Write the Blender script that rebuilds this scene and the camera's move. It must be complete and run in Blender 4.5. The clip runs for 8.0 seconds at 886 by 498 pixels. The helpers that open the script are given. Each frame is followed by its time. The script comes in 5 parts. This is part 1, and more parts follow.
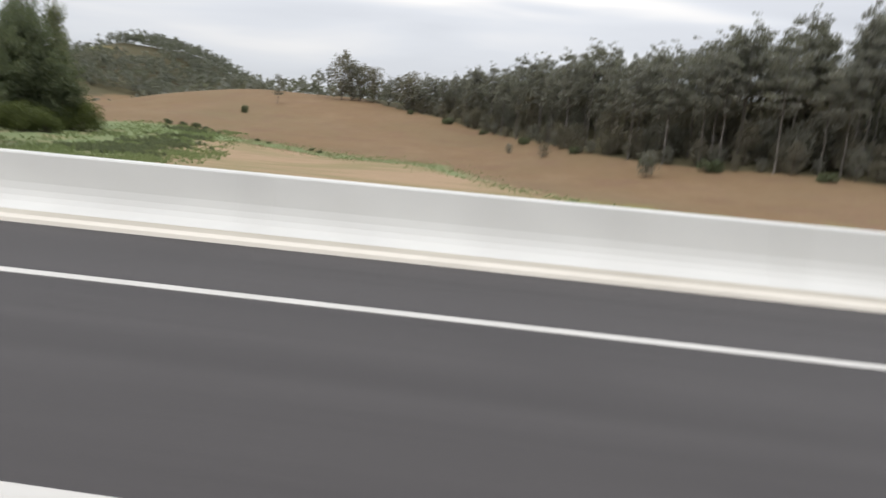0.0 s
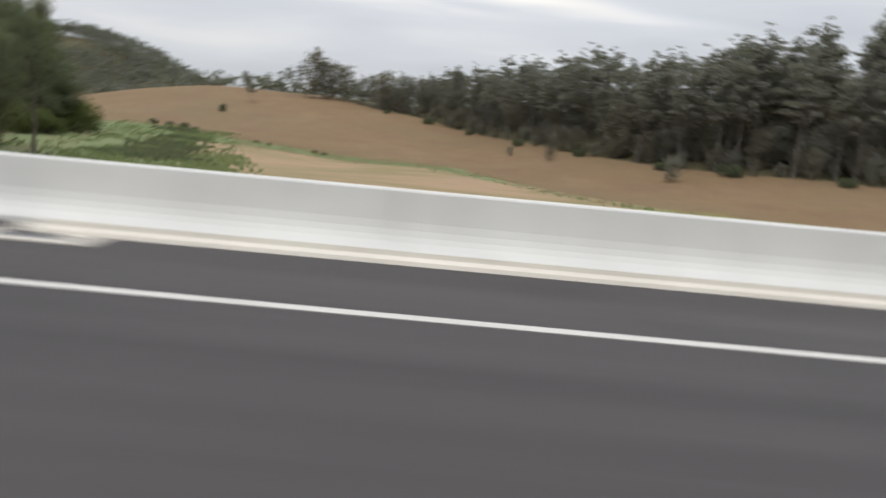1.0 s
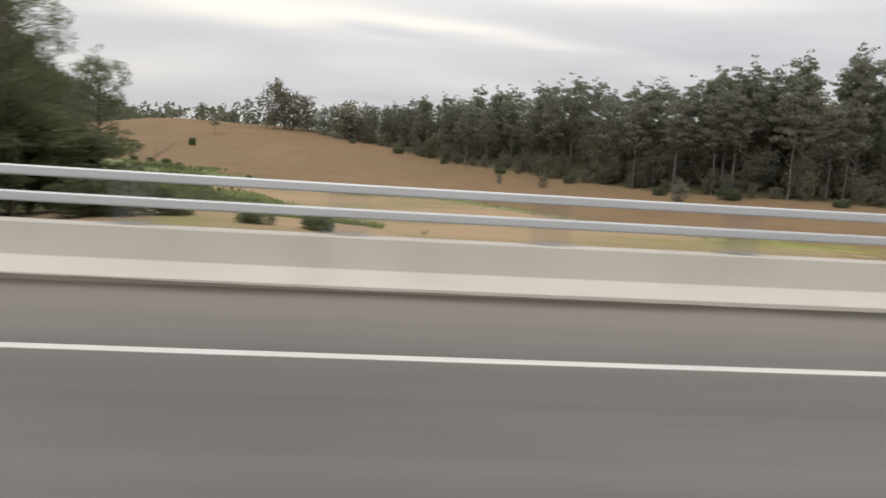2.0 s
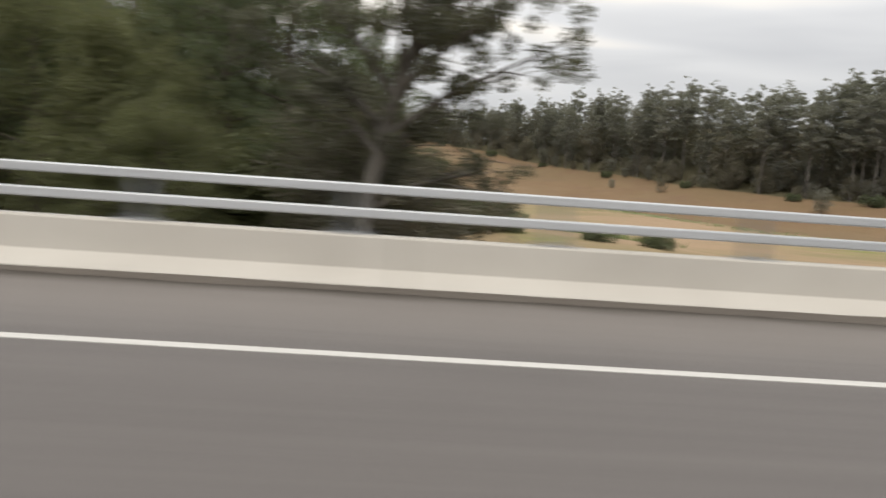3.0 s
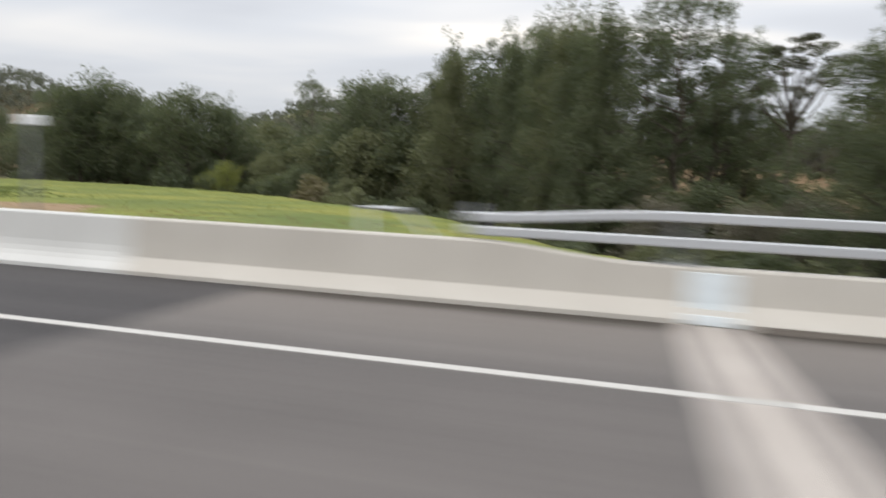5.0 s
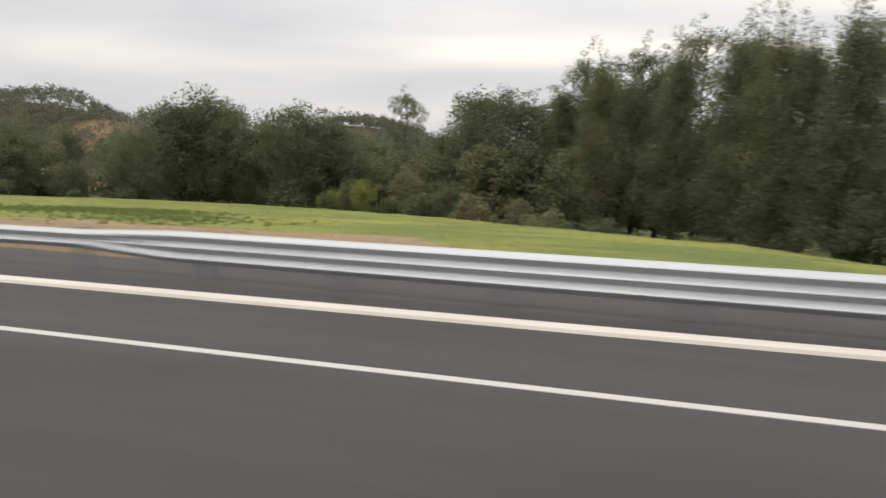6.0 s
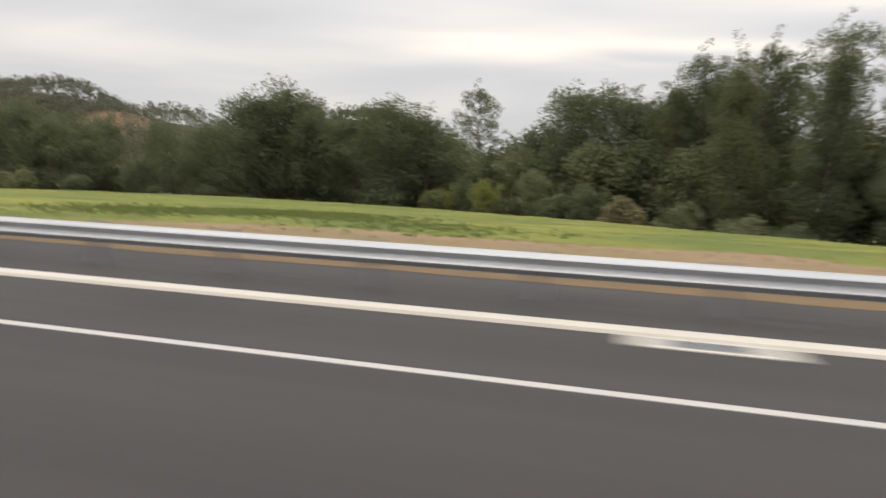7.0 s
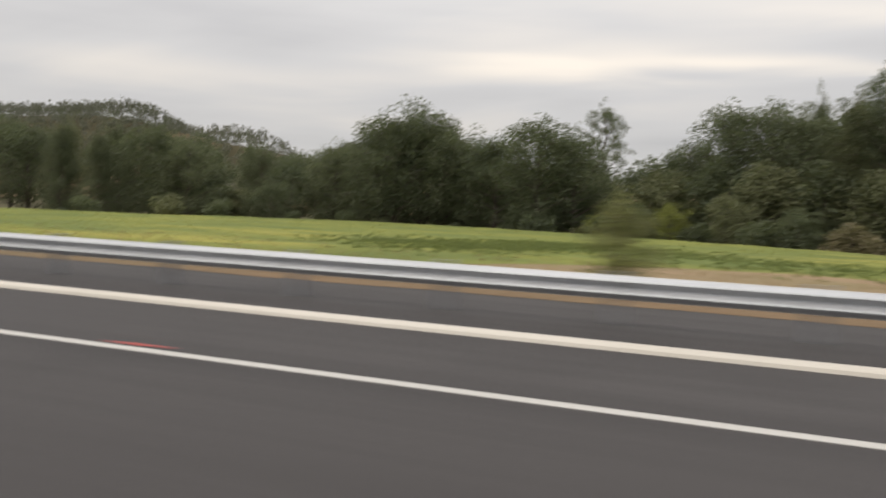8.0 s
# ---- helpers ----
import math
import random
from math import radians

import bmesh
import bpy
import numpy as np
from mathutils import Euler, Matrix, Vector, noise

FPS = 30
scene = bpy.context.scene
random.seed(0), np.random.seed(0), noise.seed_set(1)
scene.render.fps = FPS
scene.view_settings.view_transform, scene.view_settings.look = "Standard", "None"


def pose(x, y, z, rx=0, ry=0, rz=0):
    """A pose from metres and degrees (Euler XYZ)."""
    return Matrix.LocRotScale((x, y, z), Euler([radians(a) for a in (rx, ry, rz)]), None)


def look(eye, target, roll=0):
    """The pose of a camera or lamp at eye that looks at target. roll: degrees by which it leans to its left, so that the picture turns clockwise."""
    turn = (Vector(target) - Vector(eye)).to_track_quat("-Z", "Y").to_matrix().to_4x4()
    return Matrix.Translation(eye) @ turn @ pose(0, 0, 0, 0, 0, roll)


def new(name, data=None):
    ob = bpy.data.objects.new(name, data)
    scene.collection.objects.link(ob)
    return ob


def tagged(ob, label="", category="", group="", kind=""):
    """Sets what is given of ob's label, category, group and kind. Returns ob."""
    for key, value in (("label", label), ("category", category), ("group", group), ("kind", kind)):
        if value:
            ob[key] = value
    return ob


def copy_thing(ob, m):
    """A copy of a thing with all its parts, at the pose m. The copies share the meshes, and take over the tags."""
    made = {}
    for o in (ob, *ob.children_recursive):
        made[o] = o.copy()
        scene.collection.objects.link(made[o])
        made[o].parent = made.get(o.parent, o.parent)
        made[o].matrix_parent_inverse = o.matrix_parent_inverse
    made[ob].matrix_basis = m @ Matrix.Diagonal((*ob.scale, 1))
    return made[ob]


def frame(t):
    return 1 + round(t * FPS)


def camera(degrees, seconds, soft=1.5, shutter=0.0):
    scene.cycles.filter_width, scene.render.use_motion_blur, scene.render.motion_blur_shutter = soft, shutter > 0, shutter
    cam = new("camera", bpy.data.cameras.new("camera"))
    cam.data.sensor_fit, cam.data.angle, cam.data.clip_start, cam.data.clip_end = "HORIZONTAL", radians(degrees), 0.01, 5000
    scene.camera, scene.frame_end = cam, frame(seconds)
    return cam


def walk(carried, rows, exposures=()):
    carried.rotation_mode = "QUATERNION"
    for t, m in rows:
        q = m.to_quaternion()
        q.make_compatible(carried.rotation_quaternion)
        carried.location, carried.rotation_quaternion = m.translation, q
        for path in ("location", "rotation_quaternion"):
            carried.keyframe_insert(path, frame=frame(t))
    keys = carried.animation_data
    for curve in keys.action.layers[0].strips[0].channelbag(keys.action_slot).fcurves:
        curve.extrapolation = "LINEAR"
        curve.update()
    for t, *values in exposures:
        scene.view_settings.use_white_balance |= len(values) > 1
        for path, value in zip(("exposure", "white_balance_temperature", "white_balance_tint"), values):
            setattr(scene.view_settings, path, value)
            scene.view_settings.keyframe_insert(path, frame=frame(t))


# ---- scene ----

# Camera: held at a car's side window, 1.4 m over the road, driving towards -x at 26.5 m/s and looking along +y.
cam = camera(66.0, 8.0, soft=1.6, shutter=0.55)
SPEED = 26.5
# seconds, yaw, pitch, roll
PATH = [
    (0, 6.22, -8.78, -4.98),
    (0.1, 5.19, -8.25, -6.49),
    (0.3, 5.86, -10.38, -5.34),
    (0.5, 3.56, -8.22, -6.63),
    (0.7, 2.74, -8.07, -7.00),
    (0.9, 1.90, -8.44, -6.37),
    (1, 0.68, -8.63, -5.19),
    (1.1, -3.73, -7.54, -3.54),
    (1.2, -5.31, -6.00, -2.04),
    (2.3, -5.03, -6.25, -5.03),
    (2.4, -4.65, -6.30, -5.40),
    (2.5, -4.89, -6.11, -5.41),
    (2.7, -3.72, -6.09, -4.66),
    (3, -1.97, -6.39, -3.92),
    (3.3, 0.74, -6.60, -4.47),
    (3.5, 2.62, -6.88, -3.65),
    (3.7, 5.67, -5.47, -2.68),
    (3.8, 8.35, -5.36, -2.17),
    (4, 11.16, -4.97, -1.74),
    (4.2, 13.06, -5.45, -1.92),
    (4.4, 13.41, -5.71, -3.53),
    (4.5, 14.08, -6.43, -2.98),
    (4.8, 14.17, -6.00, -2.39),
    (5, 14.79, -5.42, -2.54),
    (5.2, 15.80, -4.42, -2.00),
    (6.3, 16.41, -4.42, -2.40),
    (6.5, 16.36, -4.62, -3.00),
    (6.7, 16.01, -4.84, -3.28),
    (6.9, 15.11, -5.22, -3.55),
    (7, 15.35, -4.77, -2.65),
    (7.3, 16.48, -4.75, -2.51),
    (7.5, 16.30, -4.81, -3.00),
    (7.7, 16.55, -2.55, -1.65),
    (7.8, 17.18, -2.41, -1.87),
    (8, 18.43, -3.29, -2.51),
]
walk(cam, [(t, pose(-SPEED * t, 0, 1.4, 90 + pitch, roll, yaw)) for t, yaw, pitch, roll in PATH],
     exposures=[(0, 0.13, 6550, 10), (0.5, 0.07, 6550, 10), (1.2, -0.04, 6550, 9), (2.3, 0.0, 7000, 10), (3.5, 0.12, 6850, 9), (4.5, 0.12, 6550, 9), (5.2, 0.04, 6600, 10), (6.3, 0.02, 7050, 11), (7.0, 0.0, 7050, 11), (8.0, -0.17, 7100, 11)])

# ---------------------------------------------------------------- light
world = bpy.data.worlds.new("overcast_sky")
scene.world = world
world.use_nodes = True
wn, wl = world.node_tree.nodes, world.node_tree.links
wn.clear()
w_out = wn.new("ShaderNodeOutputWorld")
w_bg = wn.new("ShaderNodeBackground")
w_sky = wn.new("ShaderNodeTexSky")
w_sky.sky_type, w_sky.sun_disc = "NISHITA", False
w_sky.sun_elevation, w_sky.sun_rotation = radians(57), radians(203)
w_co = wn.new("ShaderNodeTexCoord")
w_sep = wn.new("ShaderNodeSeparateXYZ")
wl.new(w_co.outputs["Generated"], w_sep.inputs[0])


def w_math(op, a, b=None, c=None, clamp=False):
    n = wn.new("ShaderNodeMath")
    n.operation, n.use_clamp = op, clamp
    for i, v in enumerate((a, b, c)):
        if v is None:
            continue
        if isinstance(v, (int, float)):
            n.inputs[i].default_value = v
        else:
            wl.new(v, n.inputs[i])
    return n.outputs[0]


# cloud layer: the direction laid on a flat ceiling, so that the bands flatten towards the horizon
up = w_math("ADD", w_math("MAXIMUM", w_sep.outputs[2], 0.0), 0.16)
w_xy = wn.new("ShaderNodeCombineXYZ")
wl.new(w_math("DIVIDE", w_sep.outputs[0], up), w_xy.inputs[0])
wl.new(w_math("DIVIDE", w_sep.outputs[1], up), w_xy.inputs[1])
w_map = wn.new("ShaderNodeMapping")
wl.new(w_xy.outputs[0], w_map.inputs[0])
w_map.inputs["Rotation"].default_value = (0, 0, radians(6))
w_map.inputs["Scale"].default_value = (0.5, 1.0, 1)
w_map.inputs["Location"].default_value = (1.7, 0.55, 0)
w_n1 = wn.new("ShaderNodeTexNoise")
w_n1.inputs["Scale"].default_value, w_n1.inputs["Detail"].default_value = 1.1, 4
w_n1.inputs["Roughness"].default_value, w_n1.inputs["Distortion"].default_value = 0.42, 0.35
wl.new(w_map.outputs[0], w_n1.inputs["Vector"])
w_ramp = wn.new("ShaderNodeValToRGB")
cr = w_ramp.color_ramp
cr.elements[0].position, cr.elements[0].color = 0.30, (0.50, 0.52, 0.565, 1)
cr.elements[1].position, cr.elements[1].color = 0.84, (0.93, 0.89, 0.84, 1)
mid = cr.elements.new(0.5)
mid.color = (0.62, 0.64, 0.68, 1)
# long thin cloud streaks, low over the hills, seen edge on
w_az = w_math("ARCTAN2", w_sep.outputs[0], w_sep.outputs[1])
w_el = w_math("ARCSINE", w_sep.outputs[2])
w_st = wn.new("ShaderNodeCombineXYZ")
wl.new(w_math("MULTIPLY", w_az, 2.6), w_st.inputs[0])
wl.new(w_math("MULTIPLY", w_el, 21.0), w_st.inputs[1])
w_n2 = wn.new("ShaderNodeTexNoise")
w_n2.inputs["Scale"].default_value, w_n2.inputs["Detail"].default_value = 1.0, 3
w_n2.inputs["Roughness"].default_value, w_n2.inputs["Distortion"].default_value = 0.45, 0.3
wl.new(w_st.outputs[0], w_n2.inputs["Vector"])
w_wob = w_math("MULTIPLY_ADD", w_n2.outputs["Fac"], 0.05, -0.025)


def w_streak(az, el, half, thick, tilt, gain):
    """One streak of bright cloud at a bearing and height in degrees."""
    da = w_math("SUBTRACT", w_az, radians(az))
    de = w_math("ADD", w_math("SUBTRACT", w_math("SUBTRACT", w_el, radians(el)), w_math("MULTIPLY", da, tilt)), w_wob)
    q = w_math("ADD", w_math("POWER", w_math("ABSOLUTE", w_math("DIVIDE", da, radians(half))), 2.0), w_math("POWER", w_math("ABSOLUTE", w_math("DIVIDE", de, radians(thick))), 2.0))
    return w_math("MULTIPLY", w_math("POWER", 2.718, w_math("MULTIPLY", q, -1.0)), gain)


w_sum = w_math("ADD", w_streak(-9, 12.0, 13, 0.9, 0.0, 0.30), w_streak(11, 11.2, 13, 0.8, -0.12, 0.27))
w_sum = w_math("ADD", w_sum, w_streak(20, 14.5, 14, 1.2, -0.05, 0.20))
w_sum = w_math("ADD", w_sum, w_streak(-26, 7.0, 16, 3.5, 0.0, 0.10))
w_sum = w_math("ADD", w_sum, w_streak(-40, 10.0, 15, 1.3, 0.03, 0.12))
w_sum = w_math("ADD", w_sum, w_math("MULTIPLY_ADD", w_n2.outputs["Fac"], 0.3, -0.15))
wl.new(w_math("ADD", w_math("MULTIPLY_ADD", w_n1.outputs["Fac"], 0.6, 0.16), w_sum), w_ramp.inputs[0])
# an overcast sky is brighter overhead
w_lift = w_math("MULTIPLY_ADD", w_math("POWER", w_math("MAXIMUM", w_sep.outputs[2], 0.0), 1.3), 1.95, 1.0)
w_vec = wn.new("ShaderNodeVectorMath")
w_vec.operation = "SCALE"
wl.new(w_ramp.outputs[0], w_vec.inputs[0])
wl.new(w_lift, w_vec.inputs["Scale"])
w_skys = wn.new("ShaderNodeVectorMath")
w_skys.operation = "SCALE"
wl.new(w_sky.outputs[0], w_skys.inputs[0])
w_skys.inputs["Scale"].default_value = 0.10
w_mix = wn.new("ShaderNodeMix")
w_mix.data_type = "RGBA"
w_mix.inputs[0].default_value = 0.93
wl.new(w_skys.outputs[0], w_mix.inputs[6])
wl.new(w_vec.outputs[0], w_mix.inputs[7])
wl.new(w_mix.outputs[2], w_bg.inputs[0])
w_bg.inputs[1].default_value = 1.0
wl.new(w_bg.outputs[0], w_out.inputs[0])

sun_data = bpy.data.lights.new("sun", "SUN")
sun_data.energy, sun_data.angle, sun_data.color = 1.2, radians(25), (1.0, 0.96, 0.9)
sun = new("sun", sun_data)
sun.matrix_world = look((0, 0, 100), (25, 59, 0))

scene.view_settings.exposure = 0.0

# ---------------------------------------------------------------- materials


class Mat:
    """A small builder of node materials in object-free world coordinates."""

    def __init__(self, name, rough=0.8, metal=0.0, spec=0.3):
        self.m = bpy.data.materials.new(name)
        self.m.use_nodes = True
        self.n, self.l = self.m.node_tree.nodes, self.m.node_tree.links
        self.b = self.n["Principled BSDF"]
        self.b.inputs["Roughness"].default_value = rough
        self.b.inputs["Metallic"].default_value = metal
        self.b.inputs["Specular IOR Level"].default_value = spec
        geo = self.n.new("ShaderNodeNewGeometry")
        self.pos, self.island = geo.outputs["Position"], geo.outputs["Random Per Island"]

    def noise(self, scale, detail=4, rough=0.55, stretch=None):
        v = self.pos
        if stretch:
            mp = self.n.new("ShaderNodeMapping")
            mp.inputs["Scale"].default_value = stretch
            self.l.new(v, mp.inputs[0])
            v = mp.outputs[0]
        t = self.n.new("ShaderNodeTexNoise")
        t.inputs["Scale"].default_value, t.inputs["Detail"].default_value = scale, detail
        t.inputs["Roughness"].default_value = rough
        self.l.new(v, t.inputs["Vector"])
        return t.outputs["Fac"]

    def ramp(self, fac, *stops):
        r = self.n.new("ShaderNodeValToRGB")
        e = r.color_ramp.elements
        e[0].position, e[0].color = stops[0][0], (*stops[0][1], 1)
        e[1].position, e[1].color = stops[-1][0], (*stops[-1][1], 1)
        for p, c in stops[1:-1]:
            e.new(p).color = (*c, 1)
        self.l.new(fac, r.inputs[0])
        return r.outputs[0]

    def mix(self, fac, a, b, mode="MIX"):
        x = self.n.new("ShaderNodeMix")
        x.data_type, x.blend_type = "RGBA", mode
        for s, v in ((0, fac), (6, a), (7, b)):
            if isinstance(v, (int, float)):
                x.inputs[s].default_value = v
            elif isinstance(v, tuple):
                x.inputs[s].default_value = (*v, 1)
            else:
                self.l.new(v, x.inputs[s])
        return x.outputs[2]

    def attr(self, name):
        a = self.n.new("ShaderNodeAttribute")
        a.attribute_name = name
        s = self.n.new("ShaderNodeSeparateColor")
        self.l.new(a.outputs["Color"], s.inputs[0])
        return (s.outputs[0], s.outputs[1], s.outputs[2], a.outputs["Alpha"])

    def color(self, c):
        if isinstance(c, tuple):
            self.b.inputs["Base Color"].default_value = (*c, 1)
        else:
            self.l.new(c, self.b.inputs["Base Color"])
        return self

    def rough(self, r):
        self.l.new(r, self.b.inputs["Roughness"])
        return self

    def bump(self, h, strength=0.3, dist=0.02):
        n = self.n.new("ShaderNodeBump")
        n.inputs["Strength"].default_value, n.inputs["Distance"].default_value = strength, dist
        self.l.new(h, n.inputs["Height"])
        self.l.new(n.outputs[0], self.b.inputs["Normal"])
        return self


def asphalt(name, dark, light, dusty=False):
    m = Mat(name, 0.75, 0, 0.3)
    grit, worn, patch = m.noise(90, 3, 0.7), m.noise(0.9, 5, 0.65, (0.035, 1.3, 1)), m.noise(0.35, 5, 0.6)
    c = m.ramp(worn, (0.3, dark), (0.72, light))
    c = m.mix(m.ramp(grit, (0.35, (0, 0, 0)), (0.7, (1, 1, 1))), c, m.mix(0.5, c, tuple(1.5 * v for v in light)))
    c = m.mix(m.ramp(patch, (0.52, (0, 0, 0)), (0.75, (0.35, 0.35, 0.35))), c, tuple(0.7 * v for v in dark))
    if dusty:
        # pale dust blown over the shoulder, dark silt washed against the kerb line; ragged edges along the road
        sep = m.n.new("ShaderNodeSeparateXYZ")
        m.l.new(m.pos, sep.inputs[0])

        def lap(y0, y1, wob, noise):
            a = m.n.new("ShaderNodeMath")
            a.operation = "MULTIPLY_ADD"
            m.l.new(noise, a.inputs[0])
            a.inputs[1].default_value = wob
            m.l.new(sep.outputs[1], a.inputs[2])
            r = m.n.new("ShaderNodeMapRange")
            r.interpolation_type = "SMOOTHSTEP"
            r.inputs[1].default_value, r.inputs[2].default_value = y0 + wob / 2, y1 + wob / 2
            m.l.new(a.outputs[0], r.inputs[0])
            return r.outputs[0]

        drift, edge = m.noise(0.5, 4, 0.6, (0.2, 1, 1)), m.noise(1.6, 5, 0.7, (0.35, 1, 1))
        film = m.n.new("ShaderNodeMath")
        film.operation = "MULTIPLY"
        film.inputs[1].default_value = 0.58
        m.l.new(lap(4.9, 6.7, 1.6, drift), film.inputs[0])
        c = m.mix(film.outputs[0], c, m.mix(patch, (0.17, 0.150, 0.132), (0.222, 0.198, 0.177)))
        c = m.mix(lap(7.05, 7.66, 0.55, edge), c, m.mix(grit, (0.034, 0.028, 0.023), (0.075, 0.063, 0.052)))
    m.color(c).bump(grit, 0.5, 0.006)
    return m.m


def concrete(name, base, pale, stain):
    m = Mat(name, 0.8, 0, 0.25)
    fine, blot, streak = m.noise(45, 4, 0.65), m.noise(0.9, 5, 0.6), m.noise(1.4, 4, 0.6, (2.2, 1, 0.12))
    c = m.ramp(blot, (0.3, base), (0.7, pale))
    c = m.mix(m.ramp(streak, (0.5, (0, 0, 0)), (0.8, (0.5, 0.5, 0.5))), c, stain)
    c = m.mix(m.ramp(fine, (0.4, (0, 0, 0)), (0.75, (0.3, 0.3, 0.3))), c, pale)
    m.color(c).bump(fine, 0.25, 0.004)
    return m.m


M_ASPHALT = asphalt("dark_asphalt", (0.030, 0.027, 0.027), (0.058, 0.053, 0.052))
M_DECK = asphalt("worn_grey_asphalt", (0.073, 0.066, 0.062), (0.125, 0.113, 0.105), True)
M_CONC = concrete("barrier_concrete", (0.52, 0.515, 0.495), (0.60, 0.595, 0.57), (0.44, 0.43, 0.405))
M_PARAPET = concrete("parapet_concrete", (0.45, 0.42, 0.375), (0.52, 0.49, 0.44), (0.37, 0.34, 0.30))
M_KERB = concrete("cream_kerb_concrete", (0.52, 0.483, 0.42), (0.62, 0.578, 0.51), (0.42, 0.38, 0.33))


M_JOINT = concrete("dusty_joint_concrete", (0.42, 0.375, 0.335), (0.52, 0.47, 0.425), (0.33, 0.29, 0.255))
M_STRIP = concrete("grey_brown_gutter_concrete", (0.36, 0.33, 0.28), (0.46, 0.425, 0.36), (0.25, 0.225, 0.185))


def paint_white():
    m = Mat("white_road_paint", 0.6, 0, 0.35)
    wear, g = m.noise(6, 5, 0.7), m.noise(70, 3, 0.7)
    c = m.ramp(wear, (0.3, (0.41, 0.395, 0.365)), (0.6, (0.535, 0.518, 0.485)))
    m.color(c).bump(g, 0.4, 0.004)
    return m.m


def galvanised(name, lo, hi, rough=0.42):
    m = Mat(name, rough, 0.7, 0.5)
    sp, st = m.noise(9, 5, 0.7), m.noise(2.0, 4, 0.6, (0.3, 1, 5))
    c = m.mix(m.ramp(st, (0.45, (0, 0, 0)), (0.8, (0.5, 0.5, 0.5))), m.ramp(sp, (0.3, lo), (0.7, hi)), tuple(0.8 * v for v in lo))
    m.color(c).rough(m.ramp(sp, (0.3, (rough - 0.06,) * 3), (0.7, (rough + 0.1,) * 3)))
    return m.m


def plain(name, c, rough=0.6, metal=0.0, var=0.15):
    m = Mat(name, rough, metal)
    n = m.noise(7, 4, 0.6)
    m.color(m.ramp(n, (0.3, tuple(v * (1 - var) for v in c)), (0.7, tuple(v * (1 + var) for v in c))))
    return m.m


M_PAINT = paint_white()
M_GALV = galvanised("galvanised_steel", (0.46, 0.475, 0.49), (0.57, 0.58, 0.595), 0.6)
M_RAIL = galvanised("bridge_rail_steel", (0.50, 0.515, 0.53), (0.60, 0.61, 0.625), 0.55)
M_STEEL = plain("dull_steel", (0.30, 0.31, 0.32), 0.55, 0.6)
M_DARK = plain("dark_void", (0.03, 0.03, 0.03), 0.9)
M_RED = plain("red_marking_paint", (0.45, 0.09, 0.08), 0.7)
M_PLATE = plain("pale_blue_plate", (0.70, 0.77, 0.81), 0.45)
M_POST = plain("weathered_post", (0.2, 0.21, 0.2), 0.7)
M_SIGN = plain("white_sign_sheet", (0.72, 0.73, 0.73), 0.4)


